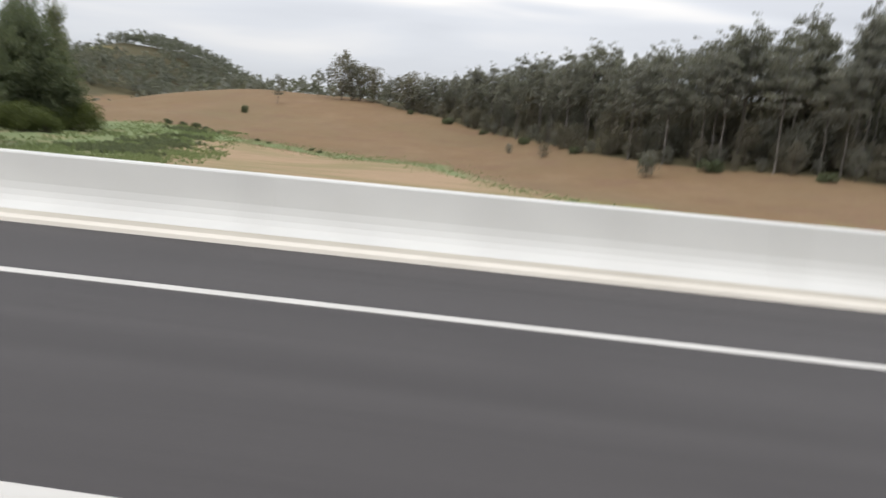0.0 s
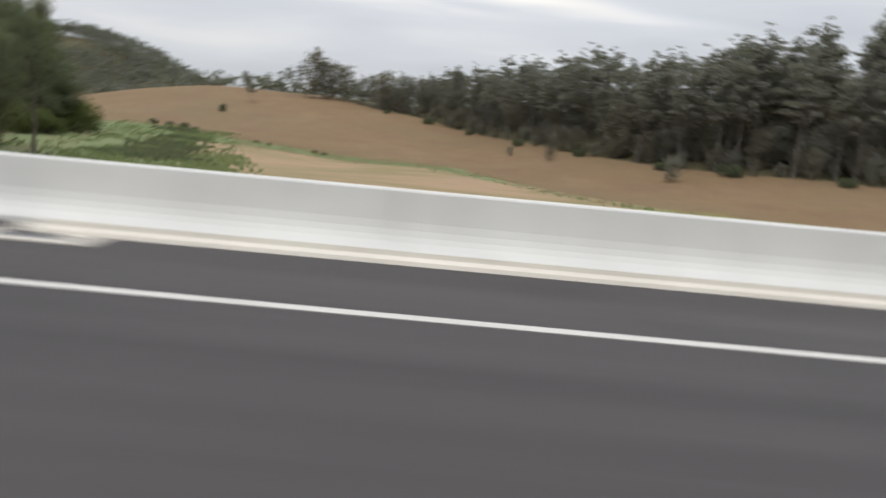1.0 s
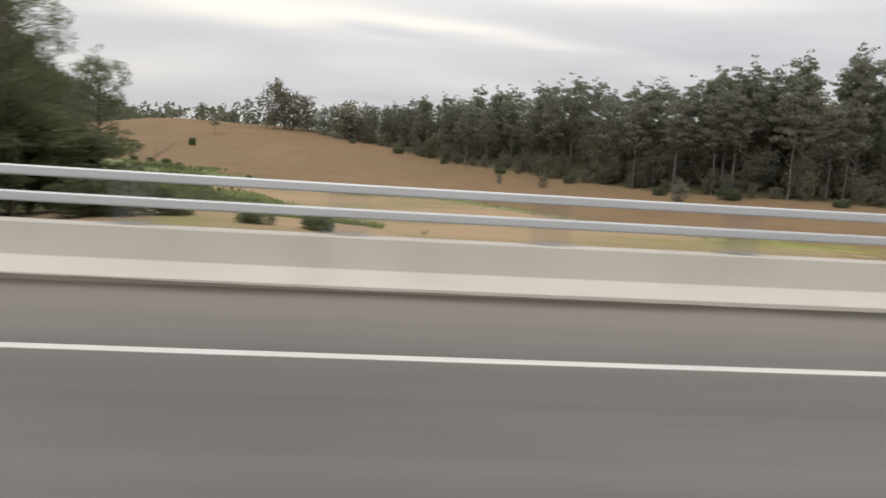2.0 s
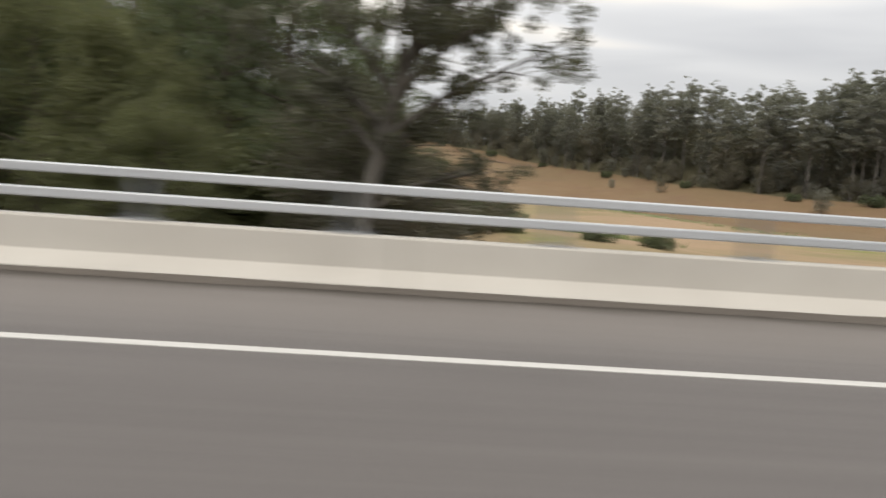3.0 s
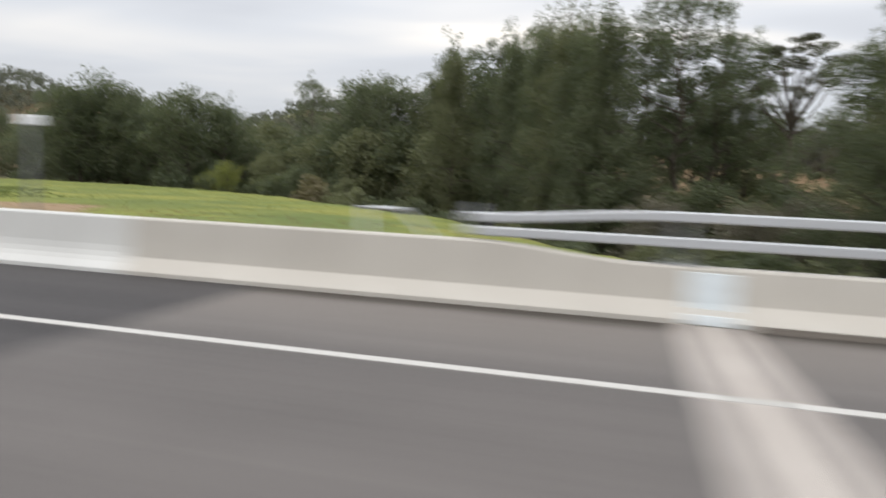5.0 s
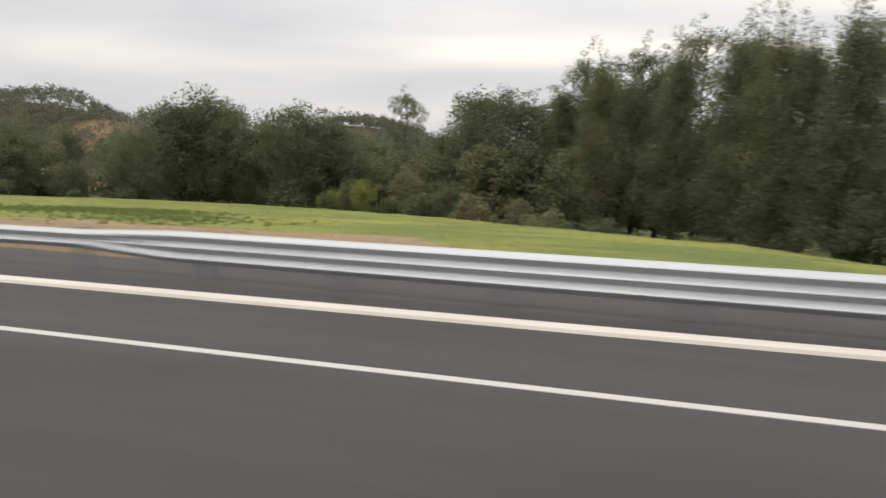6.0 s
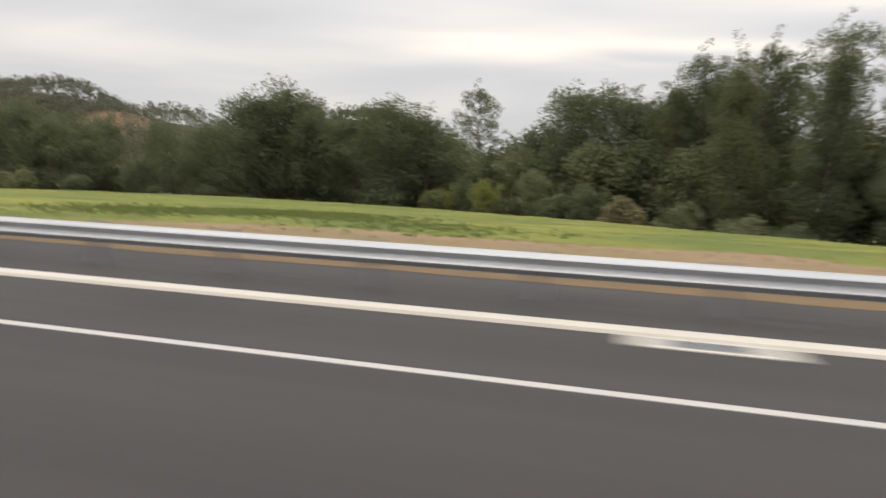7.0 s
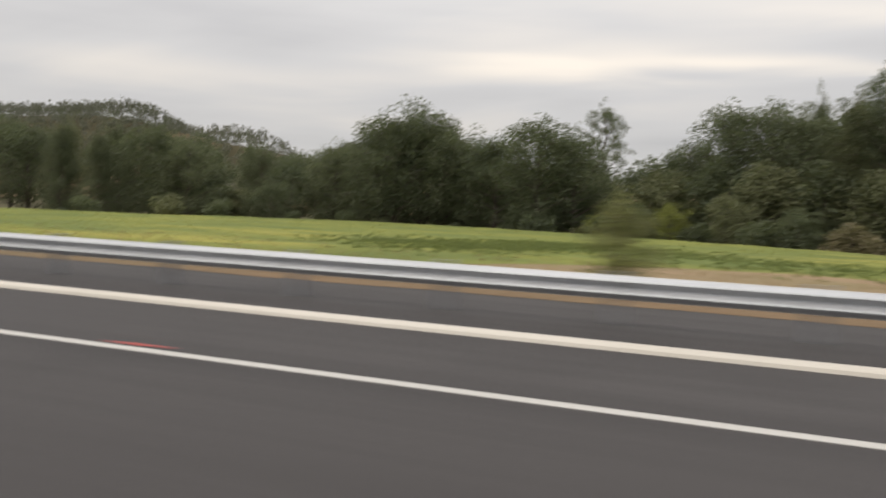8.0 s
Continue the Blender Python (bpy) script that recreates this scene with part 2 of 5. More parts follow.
def ground_material():
    m = Mat("ground_cover", 0.95, 0, 0.1)
    w = m.attr("cover")
    big, mid_n, fine, tuft = m.noise(0.02, 5, 0.6), m.noise(0.16, 5, 0.65), m.noise(1.7, 5, 0.7), m.noise(7, 4, 0.7)
    dry = m.mix(mid_n, (0.174, 0.112, 0.061), (0.230, 0.155, 0.088))
    dry = m.mix(m.ramp(big, (0.4, (0, 0, 0)), (0.7, (0.6, 0.6, 0.6))), dry, (0.215, 0.155, 0.095))
    dry = m.mix(m.ramp(fine, (0.35, (0, 0, 0)), (0.8, (0.55, 0.55, 0.55))), dry, (0.125, 0.082, 0.052))
    dry = m.mix(m.ramp(m.noise(0.011, 5, 0.65), (0.45, (0, 0, 0)), (0.68, (0.6, 0.6, 0.6))), dry, (0.160, 0.128, 0.072))
    dry = m.mix(m.ramp(m.noise(0.035, 6, 0.7, (1, 0.4, 1)), (0.5, (0, 0, 0)), (0.75, (0.5, 0.5, 0.5))), dry, (0.25, 0.175, 0.108))
    dry = m.mix(m.ramp(m.noise(0.06, 6, 0.75, (1, 1, 2.5)), (0.5, (0, 0, 0)), (0.66, (0.55, 0.55, 0.55))), dry, (0.165, 0.100, 0.070))
    dry = m.mix(m.ramp(m.noise(0.45, 4, 0.7), (0.56, (0, 0, 0)), (0.7, (0.5, 0.5, 0.5))), dry, (0.140, 0.118, 0.066))
    tan = m.mix(mid_n, (0.29, 0.200, 0.125), (0.37, 0.267, 0.172))
    tan = m.mix(m.ramp(m.noise(0.05, 4, 0.6, (0.6, 1.4, 1)), (0.42, (0, 0, 0)), (0.62, (0.75, 0.75, 0.75))), tan, (0.205, 0.185, 0.09))
    tan = m.mix(m.ramp(fine, (0.4, (0, 0, 0)), (0.8, (0.5, 0.5, 0.5))), tan, (0.21, 0.16, 0.10))
    green = m.mix(mid_n, (0.19, 0.215, 0.055), (0.30, 0.30, 0.085))
    green = m.mix(m.ramp(fine, (0.4, (0, 0, 0)), (0.75, (0.7, 0.7, 0.7))), green, (0.115, 0.145, 0.048))
    green = m.mix(m.ramp(m.noise(0.06, 4, 0.6), (0.45, (0, 0, 0)), (0.65, (0.65, 0.65, 0.65))), green, (0.115, 0.15, 0.055))

    green = m.mix(m.ramp(m.noise(0.11, 5, 0.65, (0.5, 1.2, 1)), (0.46, (0, 0, 0)), (0.62, (0.8, 0.8, 0.8))), green, (0.125, 0.165, 0.058))
    green = m.mix(m.ramp(m.noise(0.075, 5, 0.7, (0.45, 1.3, 1)), (0.54, (0, 0, 0)), (0.68, (0.75, 0.75, 0.75))), green, (0.345, 0.315, 0.085))

    def soft(k, gain=1.1):
        a = m.n.new("ShaderNodeMath")
        a.operation = "MULTIPLY_ADD"
        m.l.new(m.mix(0.5, mid_n, big), a.inputs[0])
        a.inputs[1].default_value, a.inputs[2].default_value = gain, -gain / 2
        b = m.n.new("ShaderNodeMath")
        b.operation, b.use_clamp = "ADD", True
        m.l.new(a.outputs[0], b.inputs[0])
        m.l.new(w[k], b.inputs[1])
        return m.ramp(b.outputs[0], (0.35, (0, 0, 0)), (0.65, (1, 1, 1)))

    c = m.mix(soft(1), dry, tan)
    c = m.mix(soft(0), c, green)
    c = m.mix(soft(3), c, m.mix(fine, (0.13, 0.165, 0.078), (0.20, 0.235, 0.115)))
    # darker brown-green ground where trees stand
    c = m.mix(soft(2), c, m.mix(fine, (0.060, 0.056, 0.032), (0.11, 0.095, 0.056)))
    m.color(c).bump(tuft, 0.6, 0.12)
    return m.m


M_GROUND = ground_material()
M_SILT = (lambda m: m.color(m.mix(m.noise(1.1, 5, 0.7), (0.080, 0.070, 0.060), (0.150, 0.131, 0.113))).bump(m.noise(20, 4, 0.7), 0.5, 0.01).m)(Mat("dark_silt", 0.95, 0, 0.1))
M_LITTER = (lambda m: m.color(m.mix(m.noise(9, 5, 0.7), (0.12, 0.055, 0.035), (0.24, 0.115, 0.07))).bump(m.noise(40, 4, 0.7), 0.7, 0.02).m)(Mat("leaf_litter", 0.9, 0, 0.15))
M_DIRT = (lambda m: m.color(m.mix(m.noise(0.12, 4, 0.6), m.mix(m.noise(1.3, 5, 0.7), (0.11, 0.092, 0.056), (0.20, 0.165, 0.098)), m.mix(m.noise(1.3, 5, 0.7), (0.16, 0.098, 0.060), (0.28, 0.175, 0.108)))).bump(m.noise(14, 4, 0.7), 0.6, 0.02).m)(Mat("orange_dirt", 0.95, 0, 0.1))


def leaf_material(name, *stops, trans=0.35):
    m = Mat(name, 0.6, 0, 0.25)
    ob = m.n.new("ShaderNodeObjectInfo")
    f = m.mix(0.6, m.island, m.noise(0.45, 3, 0.6))
    f = m.mix(0.25, f, ob.outputs["Random"])
    c = m.ramp(f, (0.15, stops[0][1]), *stops[1:-1], (0.85, stops[-1][1]))
    m.color(c)
    tr = m.n.new("ShaderNodeBsdfTranslucent")
    m.l.new(m.mix(0.5, c, (0.16, 0.18, 0.05)), tr.inputs[0])
    mx = m.n.new("ShaderNodeMixShader")
    mx.inputs[0].default_value = trans
    out = m.n["Material Output"]
    m.l.new(m.b.outputs[0], mx.inputs[1])
    m.l.new(tr.outputs[0], mx.inputs[2])
    m.l.new(mx.outputs[0], out.inputs[0])
    return m.m


M_LEAF_DARK = leaf_material("dark_olive_leaf", (0, (0.074, 0.096, 0.062)), (0.5, (0.130, 0.154, 0.094)), (1, (0.205, 0.225, 0.138)), trans=0.5)
M_LEAF_CAS = leaf_material("casuarina_needles", (0, (0.116, 0.130, 0.074)), (0.5, (0.185, 0.198, 0.112)), (1, (0.262, 0.266, 0.158)), trans=0.5)
M_LEAF_OAK = leaf_material("river_oak_needles", (0, (0.104, 0.112, 0.056)), (0.5, (0.173, 0.181, 0.095)), (1, (0.248, 0.248, 0.136)), trans=0.5)
# grey-green gum leaf, its colour also lightened for the haze over the forest
M_LEAF_GUM = leaf_material("hazed_gum_leaf", (0, (0.155, 0.154, 0.140)), (0.5, (0.232, 0.229, 0.208)), (1, (0.31, 0.303, 0.276)), trans=0.55)
# gum leaf with backlit shade put into its colour, for crowns against the sky
M_LEAF_BACKLIT = leaf_material("backlit_gum_leaf", (0, (0.062, 0.063, 0.048)), (0.5, (0.105, 0.104, 0.080)), (1, (0.165, 0.160, 0.122)), trans=0.35)
M_LEAF_TAN = leaf_material("tan_dry_leaf", (0, (0.17, 0.145, 0.085)), (0.5, (0.25, 0.215, 0.13)), (1, (0.33, 0.285, 0.18)), trans=0.45)
M_LEAF_SCRUB = leaf_material("dull_scrub_leaf", (0, (0.130, 0.118, 0.094)), (0.5, (0.188, 0.170, 0.136)), (1, (0.25, 0.226, 0.182)), trans=0.45)
M_LEAF_BRIGHT = leaf_material("yellow_green_leaf", (0, (0.150, 0.172, 0.045)), (0.5, (0.225, 0.245, 0.066)), (1, (0.31, 0.32, 0.10)), trans=0.45)
# distance haze is painted into this leaf colour: paler and greyer
M_LEAF_FAR = leaf_material("hazed_far_leaf", (0, (0.120, 0.128, 0.112)), (0.5, (0.168, 0.174, 0.150)), (1, (0.215, 0.220, 0.186)), trans=0.45)
M_LEAF_CLUMP = leaf_material("olive_clump_leaf", (0, (0.060, 0.078, 0.026)), (0.5, (0.108, 0.132, 0.042)), (1, (0.175, 0.195, 0.068)), trans=0.4)
M_LEAF_WATTLE = leaf_material("olive_wattle_leaf", (0, (0.16, 0.185, 0.075)), (0.5, (0.245, 0.265, 0.11)), (1, (0.33, 0.34, 0.155)), trans=0.5)
M_WEED = leaf_material("green_weed", (0, (0.15, 0.205, 0.090)), (0.5, (0.24, 0.30, 0.135)), (1, (0.32, 0.365, 0.185)), trans=0.5)
M_WEED_DARK = leaf_material("dark_green_weed", (0, (0.115, 0.145, 0.05)), (0.5, (0.17, 0.21, 0.072)), (1, (0.235, 0.27, 0.095)), trans=0.4)
M_GRASS = leaf_material("grass_blade", (0, (0.22, 0.245, 0.07)), (0.5, (0.31, 0.32, 0.085)), (1, (0.40, 0.38, 0.13)), trans=0.6)
M_STRAW = leaf_material("dry_grass_blade", (0, (0.22, 0.14, 0.07)), (0.5, (0.30, 0.20, 0.11)), (1, (0.38, 0.27, 0.16)))


def bark(name, lo, hi):
    m = Mat(name, 0.9, 0, 0.15)
    n, s = m.noise(3, 5, 0.7, (1, 1, 0.25)), m.noise(14, 4, 0.7, (1, 1, 0.2))
    m.color(m.ramp(n, (0.3, lo), (0.7, hi))).bump(s, 0.7, 0.03)
    return m.m


M_BARK = bark("dark_bark", (0.075, 0.062, 0.05), (0.15, 0.13, 0.105))
# great gum's bark, its colour darkened for the shade of the foliage round it
M_BARK_DIMMED = bark("dimmed_gum_bark", (0.085, 0.077, 0.067), (0.15, 0.138, 0.122))
M_BARK_PALE = bark("pale_gum_bark", (0.105, 0.096, 0.086), (0.185, 0.172, 0.155))

# ---------------------------------------------------------------- mesh helpers


def raw_mesh(name, verts, faces, material, smooth=False):
    me = bpy.data.meshes.new(name)
    me.from_pydata(verts if isinstance(verts, list) else verts.tolist(), [], faces if isinstance(faces, list) else faces.tolist())
    me.materials.append(material)
    if smooth:
        me.polygons.foreach_set("use_smooth", [True] * len(me.polygons))
    me.update()
    return me


def part(name, data, parent, label=""):
    ob = new(name, data)
    ob.parent = parent
    if label:
        ob["label"] = label
    return ob


def extrude_x(name, profile, xs, material, zfun=None, closed=True, caps=True):
    """A profile of (y, z) carried along x; zfun(x, y) lifts it."""
    n, v, f = len(profile), [], []
    for x in xs:
        for y, z in profile:
            v.append((x, y, z + (zfun(x, y) if zfun else 0)))
    m = n if closed else n - 1
    for i in range(len(xs) - 1):
        for j in range(m):
            a, b = i * n + j, i * n + (j + 1) % n
            f.append((a, a + n, b + n, b) if xs[-1] > xs[0] else (a, b, b + n, a + n))
    if closed and caps:
        first, last = tuple(range(n)), tuple((len(xs) - 1) * n + j for j in range(n))
        f += [first, last[::-1]] if xs[-1] > xs[0] else [first[::-1], last]
    return raw_mesh(name, v, f, material)


def box_mesh(name, x0, x1, y0, y1, z0, z1, material, bevel=0.01):
    bm = bmesh.new()
    bmesh.ops.create_cube(bm, size=1)
    for v in bm.verts:
        v.co = Vector(((x0 + x1) / 2 + v.co.x * (x1 - x0), (y0 + y1) / 2 + v.co.y * (y1 - y0), (z0 + z1) / 2 + v.co.z * (z1 - z0)))
    if bevel:
        bmesh.ops.bevel(bm, geom=bm.edges[:], offset=bevel, segments=2, affect="EDGES", profile=0.5)
    me = bpy.data.meshes.new(name)
    bm.to_mesh(me)
    bm.free()
    me.materials.append(material)
    return me


def frange(a, b, step):
    n = max(1, int(round(abs(b - a) / step)))
    return [a + (b - a) * i / n for i in range(n + 1)]


def sstep(a, b, v):
    u = np.clip((np.asarray(v, float) - a) / (b - a), 0, 1)
    return u * u * (3 - 2 * u)


def tube(path, radii, sides=7):
    """Vertices and faces of a tapered tube along a path."""
    v, f = [], []
    path = [Vector(p) for p in path]
    for i, p in enumerate(path):
        d = (path[min(i + 1, len(path) - 1)] - path[max(i - 1, 0)]).normalized()
        a = d.cross(Vector((0.31, 0.95, 0.1))).normalized()
        b = d.cross(a)
        for k in range(sides):
            t = 2 * math.pi * k / sides
            v.append(tuple(p + (a * math.cos(t) + b * math.sin(t)) * radii[i]))
    for i in range(len(path) - 1):
        for k in range(sides):
            n = (k + 1) % sides
            f.append((i * sides + k, i * sides + n, (i + 1) * sides + n, (i + 1) * sides + k))
    f.append(tuple((len(path) - 1) * sides + k for k in range(sides)))
    return v, f


def joined(pieces):
    v, f = [], []
    for pv, pf in pieces:
        o = len(v)
        v += pv
        f += [tuple(i + o for i in q) for q in pf]
    return v, f


def box_verts(x0, x1, y0, y1, z0, z1):
    """Vertices and faces of a plain bar."""
    v = [(x, y, z) for x in (x0, x1) for y in (y0, y1) for z in (z0, z1)]
    return v, [(0, 1, 3, 2), (4, 6, 7, 5), (0, 4, 5, 1), (2, 3, 7, 6), (0, 2, 6, 4), (1, 5, 7, 3)]


# ---------------------------------------------------------------- the lie of the land
BRIDGE_E, BRIDGE_W = -45.0, -131.5          # the two expansion joints
# foot of the creek trees: the rim of the green paddock west of the bridge
RIM = [(-125.5, -300), (-125.5, 14), (-127, 40), (-132, 46), (-143, 59), (-155, 71), (-171, 88), (-190, 110), (-211, 126), (-250, 145), (-290, 142), (-322, 108), (-380, 92), (-900, 80)]
CREEK = [(-98, -300), (-100, 0), (-112, 48), (-140, 98), (-186, 142), (-240, 172), (-300, 168), (-360, 135), (-900, 120)]

# line of a grassy swale across the foot of the hill, and down towards the road
SWALE = [(-145, 247), (-103, 242), (-69, 238), (-30, 219), (-14, 176), (3.5, 141), (14, 120), (34, 85), (40, 60)]

# lower edge of the gum forest on the eastern rise
FOREST_EDGE = [(-78, 432), (-46, 398), (-22, 352), (2, 303), (18, 260), (38, 214), (54, 192), (86, 174), (140, 160), (200, 152), (900, 140)]


def to_line(x, y, line):
    """Distance to a polyline and the side on which a point lies (positive: to the left of its run)."""
    best, side = np.full(x.shape, 1e9), np.zeros(x.shape)
    for (ax, ay), (bx, by) in zip(line, line[1:]):
        dx, dy = bx - ax, by - ay
        u = np.clip(((x - ax) * dx + (y - ay) * dy) / (dx * dx + dy * dy), 0, 1)
        d = np.hypot(x - ax - u * dx, y - ay - u * dy)
        s = np.sign(dx * (y - ay) - dy * (x - ax))
        side = np.where(d < best - 1e-9, s, side)
        best = np.minimum(best, d)
    return best, side


def wave(x, y, size, seed):
    """A smooth pseudo-random swell between -1 and 1."""
    r = np.random.RandomState(seed)
    out = 0
    for k in range(5):
        a, p = r.uniform(0, 2 * math.pi), r.uniform(0, 6.28)
        f = 2 * math.pi / size * r.uniform(0.6, 1.7)
        out = out + np.sin(f * (x * math.cos(a) + y * math.sin(a)) + p)
    return out / 5


def crossfall(x):
    """Slope of the carriageway across the road, higher at the barrier, east of the bridge."""
    return 0.0194 * sstep(-60, -34, x)


def road_z(x, y):
    return float(crossfall(x)) * y


def ground_z(x, y):
    x, y = np.asarray(x, float), np.asarray(y, float)
    foot = 275 - 125 * sstep(-45, 85, x)
    rise = y - foot
    floor = -6.8 + 2.7 * np.exp(-((x + 62) / 26) ** 2 - ((y - 64) / 34) ** 2) + 1.0 * wave(x, y, 90, 3) + 2.5 * sstep(-60, -150, x) * sstep(150, 230, y)
    hill = 6.5 * sstep(-60, 40, rise) + 27 * sstep(0, 230, rise) * (1 - 0.2 * sstep(20, 110, x) * sstep(60, 130, rise)) - 10 * sstep(230, 420, rise)
    hill = hill + 14 * sstep(30, 220, rise) * sstep(-70, 120, x)
    west_side = np.where(x < -690, 120.0, 250.0)
    far = 132 * np.exp(-((x + 690) / west_side) ** 2 - ((y - 1230) / 330) ** 2) + 60 * np.exp(-((x - 900) / 500) ** 2 - ((y - 1300) / 400) ** 2)
    # a bare tan ridge that climbs westwards to a wooded hill
    far = far + (60 * sstep(-560, -655, x) + 32 * sstep(-738, -800, x)) * sstep(-1500, -1150, x) * np.exp(-((y - 640) / 125) ** 2)
    z = floor + hill * sstep(-330, -180, x) + 6 * sstep(180, 420, y) * (1 - sstep(-330, -180, x)) + far
    d, _ = to_line(x, y, CREEK)
    z = z - 2.2 * (1 - sstep(4, 16, d)) * (1 - sstep(150, 400, y))
    rd, rs = to_line(x, y, RIM)
    sd = rd * np.where(rs > 0, 1, -1)
    flat = -1.7 - 0.35 * sstep(30, 130, y) - 1.1 * sstep(-152, -133, x) * sstep(16, 34, y) + 0.12 * wave(x, y, 17, 5) * sstep(13, 24, y)
    k = sstep(-13, 1.5, sd)
    z = z * (1 - k) + flat * k
    # embankments that carry the road up to the bridge
    ay = np.abs(y - 1.5)
    east = -0.34 - np.maximum(np.maximum(ay - 8.2, 0) / 2.1, np.maximum(BRIDGE_E - 3 - x, 0) / 1.5)
    west = -0.30 - np.maximum(np.maximum(ay - 9.6, 0) / (13.0 - 5.0 * sstep(-147, -135, x)), np.maximum(x - BRIDGE_W - 3, 0) / 1.5)
    under = np.where(x > -90, east, west)
    return np.maximum(z, under)


def build_ground():
    xs = np.concatenate([-np.geomspace(3600, 420, 22), np.arange(-400, 150, 3.0), np.geomspace(152, 3600, 26)])
    ys = np.concatenate([-np.geomspace(900, 30, 12), np.arange(-24, 9, 3.0), np.arange(9, 34, 1.0), np.arange(34, 300, 3.0), np.arange(300, 620, 8.0), np.geomspace(630, 4200, 26)])
    X, Y = np.meshgrid(xs, ys, indexing="ij")
    Z = ground_z(X, Y)
    nx, ny = X.shape
    v = np.stack([X.ravel(), Y.ravel(), Z.ravel()], 1)
    i, j = np.meshgrid(np.arange(nx - 1), np.arange(ny - 1), indexing="ij")
    a = (i * ny + j).ravel()
    me = raw_mesh("ground", v, np.stack([a, a + ny, a + ny + 1, a + 1], 1), M_GROUND, smooth=True)
    x, y = v[:, 0], v[:, 1]
    rd, rs = to_line(x, y, RIM)
    inside = sstep(-3, 2, rd * np.where(rs > 0, 1, -1))
    verge = sstep(0, 9, y - 27 - 17 * sstep(-232, -212, x) * (1 - sstep(-176, -160, x)) + 4 * wave(x, y, 30, 8))
    green = inside * verge
    sw, sws = to_line(x, y, SWALE)
    band = np.exp(-(sw / (np.where(sws < 0, 5.0, 17.0 + 4 * wave(x, y, 22, 11)) * (1 - 0.5 * sstep(-30, 10, x)))) ** 2) * (1 - 0.35 * sstep(-30, 0, x)) * (0.85 + 0.25 * wave(x, y, 13, 12))
    weeds = sstep(8, -20, x + 60 + 0.34 * (y - 108) + 9 * wave(x, y, 42, 9)) * sstep(60, 90, y) * (1 - sstep(250, 285, y)) * (1 - inside)
    bank = np.exp(-((x + 68) / 8) ** 2 - ((y - 60) / 14) ** 2)
    pale = 0.8 * np.exp(-((sw - 3) / 2) ** 2) * sstep(-45, -25, x) * (y > 60)
    far_green = 0.8 * np.exp(-((x + 665) / 85) ** 2 - ((y - 1080) / 60) ** 2)
    olive = 0.2 * sstep(-45, 5, x) * (1 - sstep(150, 215, y))
    forest = np.zeros(len(x))
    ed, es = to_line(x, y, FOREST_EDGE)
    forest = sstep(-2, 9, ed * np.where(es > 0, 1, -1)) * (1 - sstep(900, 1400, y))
    g = np.clip(green + olive + 0.2 * band + 0.3 * np.exp(-((y - 112) / 16) ** 2) * sstep(-80, -60, x) * (1 - sstep(40, 90, x)) + 0.5 * bank + far_green + 0.05 * inside + 0.35 * (1 - sstep(-16, -8, y)), 0, 1)
    t = np.clip(sstep(-4, 12, sw * np.where(sws < 0, 1, -1)) * (1 - inside) * sstep(20, 60, y) * (1 - 0.8 * sstep(5, 30, x)) + pale + 0.95 * inside * (1 - verge) * sstep(-2, 6, y), 0, 1)
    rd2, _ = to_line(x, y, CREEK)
    # darker ground below the forest, the creek trees and the far woods
    dark_floor = np.clip((1 - sstep(14, 34, rd2)) * (1 - inside) * (1 - sstep(175, 260, y)) + forest + 0.8 * sstep(840, 900, y) * (1 - far_green) * (x < 0) + (sstep(-728, -742, x) + sstep(-702, -690, x) * (x < -540)) * sstep(440, 470, y) + sstep(-138, -168, x + 0.35 * (y - 110)) * (1 - inside) * (1 - sstep(250, 330, y)) * sstep(60, 110, y) + (1 - sstep(-86, -78, x)) * (1 - inside) * sstep(16, 26, y) * (1 - sstep(105, 135, y)), 0, 1)
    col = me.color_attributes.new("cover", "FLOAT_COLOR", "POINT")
    col.data.foreach_set("color", np.stack([g, t, dark_floor, np.clip(0.78 * band + (0.66 + 0.22 * wave(x, y, 17, 13)) * weeds, 0, 1)], 1).ravel())
    return tagged(new("ground", me), "dry brown hill pasture, green paddock and tan field", "ground", kind="structure")


build_ground()

# ---------------------------------------------------------------- road
DECK_E, DECK_W = -40.0, -136.9               # where the worn grey surfacing begins and ends


def stations(x0, x1):
    """Places along the road, every 2 m of the world, with the two ends."""
    a, e = min(x0, x1), max(x0, x1)
    return [a] + [2.0 * k for k in range(math.floor(a / 2) + 1, math.ceil(e / 2))] + [e]


def slab(name, x0, x1, y0, y1, thick, material):
    xs = stations(x0, x1)
    top = [(q, 0) for q in (y0, -3, 0, 2.03, 2.21, 4.9, 5.1, 6.2, y1)]
    return extrude_x(name, top + [(y1, -thick), (y0, -thick)], xs, material, road_z)


road = tagged(new("road"), "two-lane highway of dark and worn grey asphalt", "road", kind="structure")
part("surface", slab("surface", DECK_E, 420, -7.5, 7.6, 0.34, M_ASPHALT), road, "dark asphalt carriageway")
part("bridge_deck", slab("bridge_deck", DECK_W, DECK_E, -7.5, 8.35, 0.5, M_DECK), road, "worn grey asphalt bridge deck")
part("surface", slab("surface", -640, DECK_W, -7.5, 11.6, 0.34, M_ASPHALT), road, "dark asphalt carriageway")


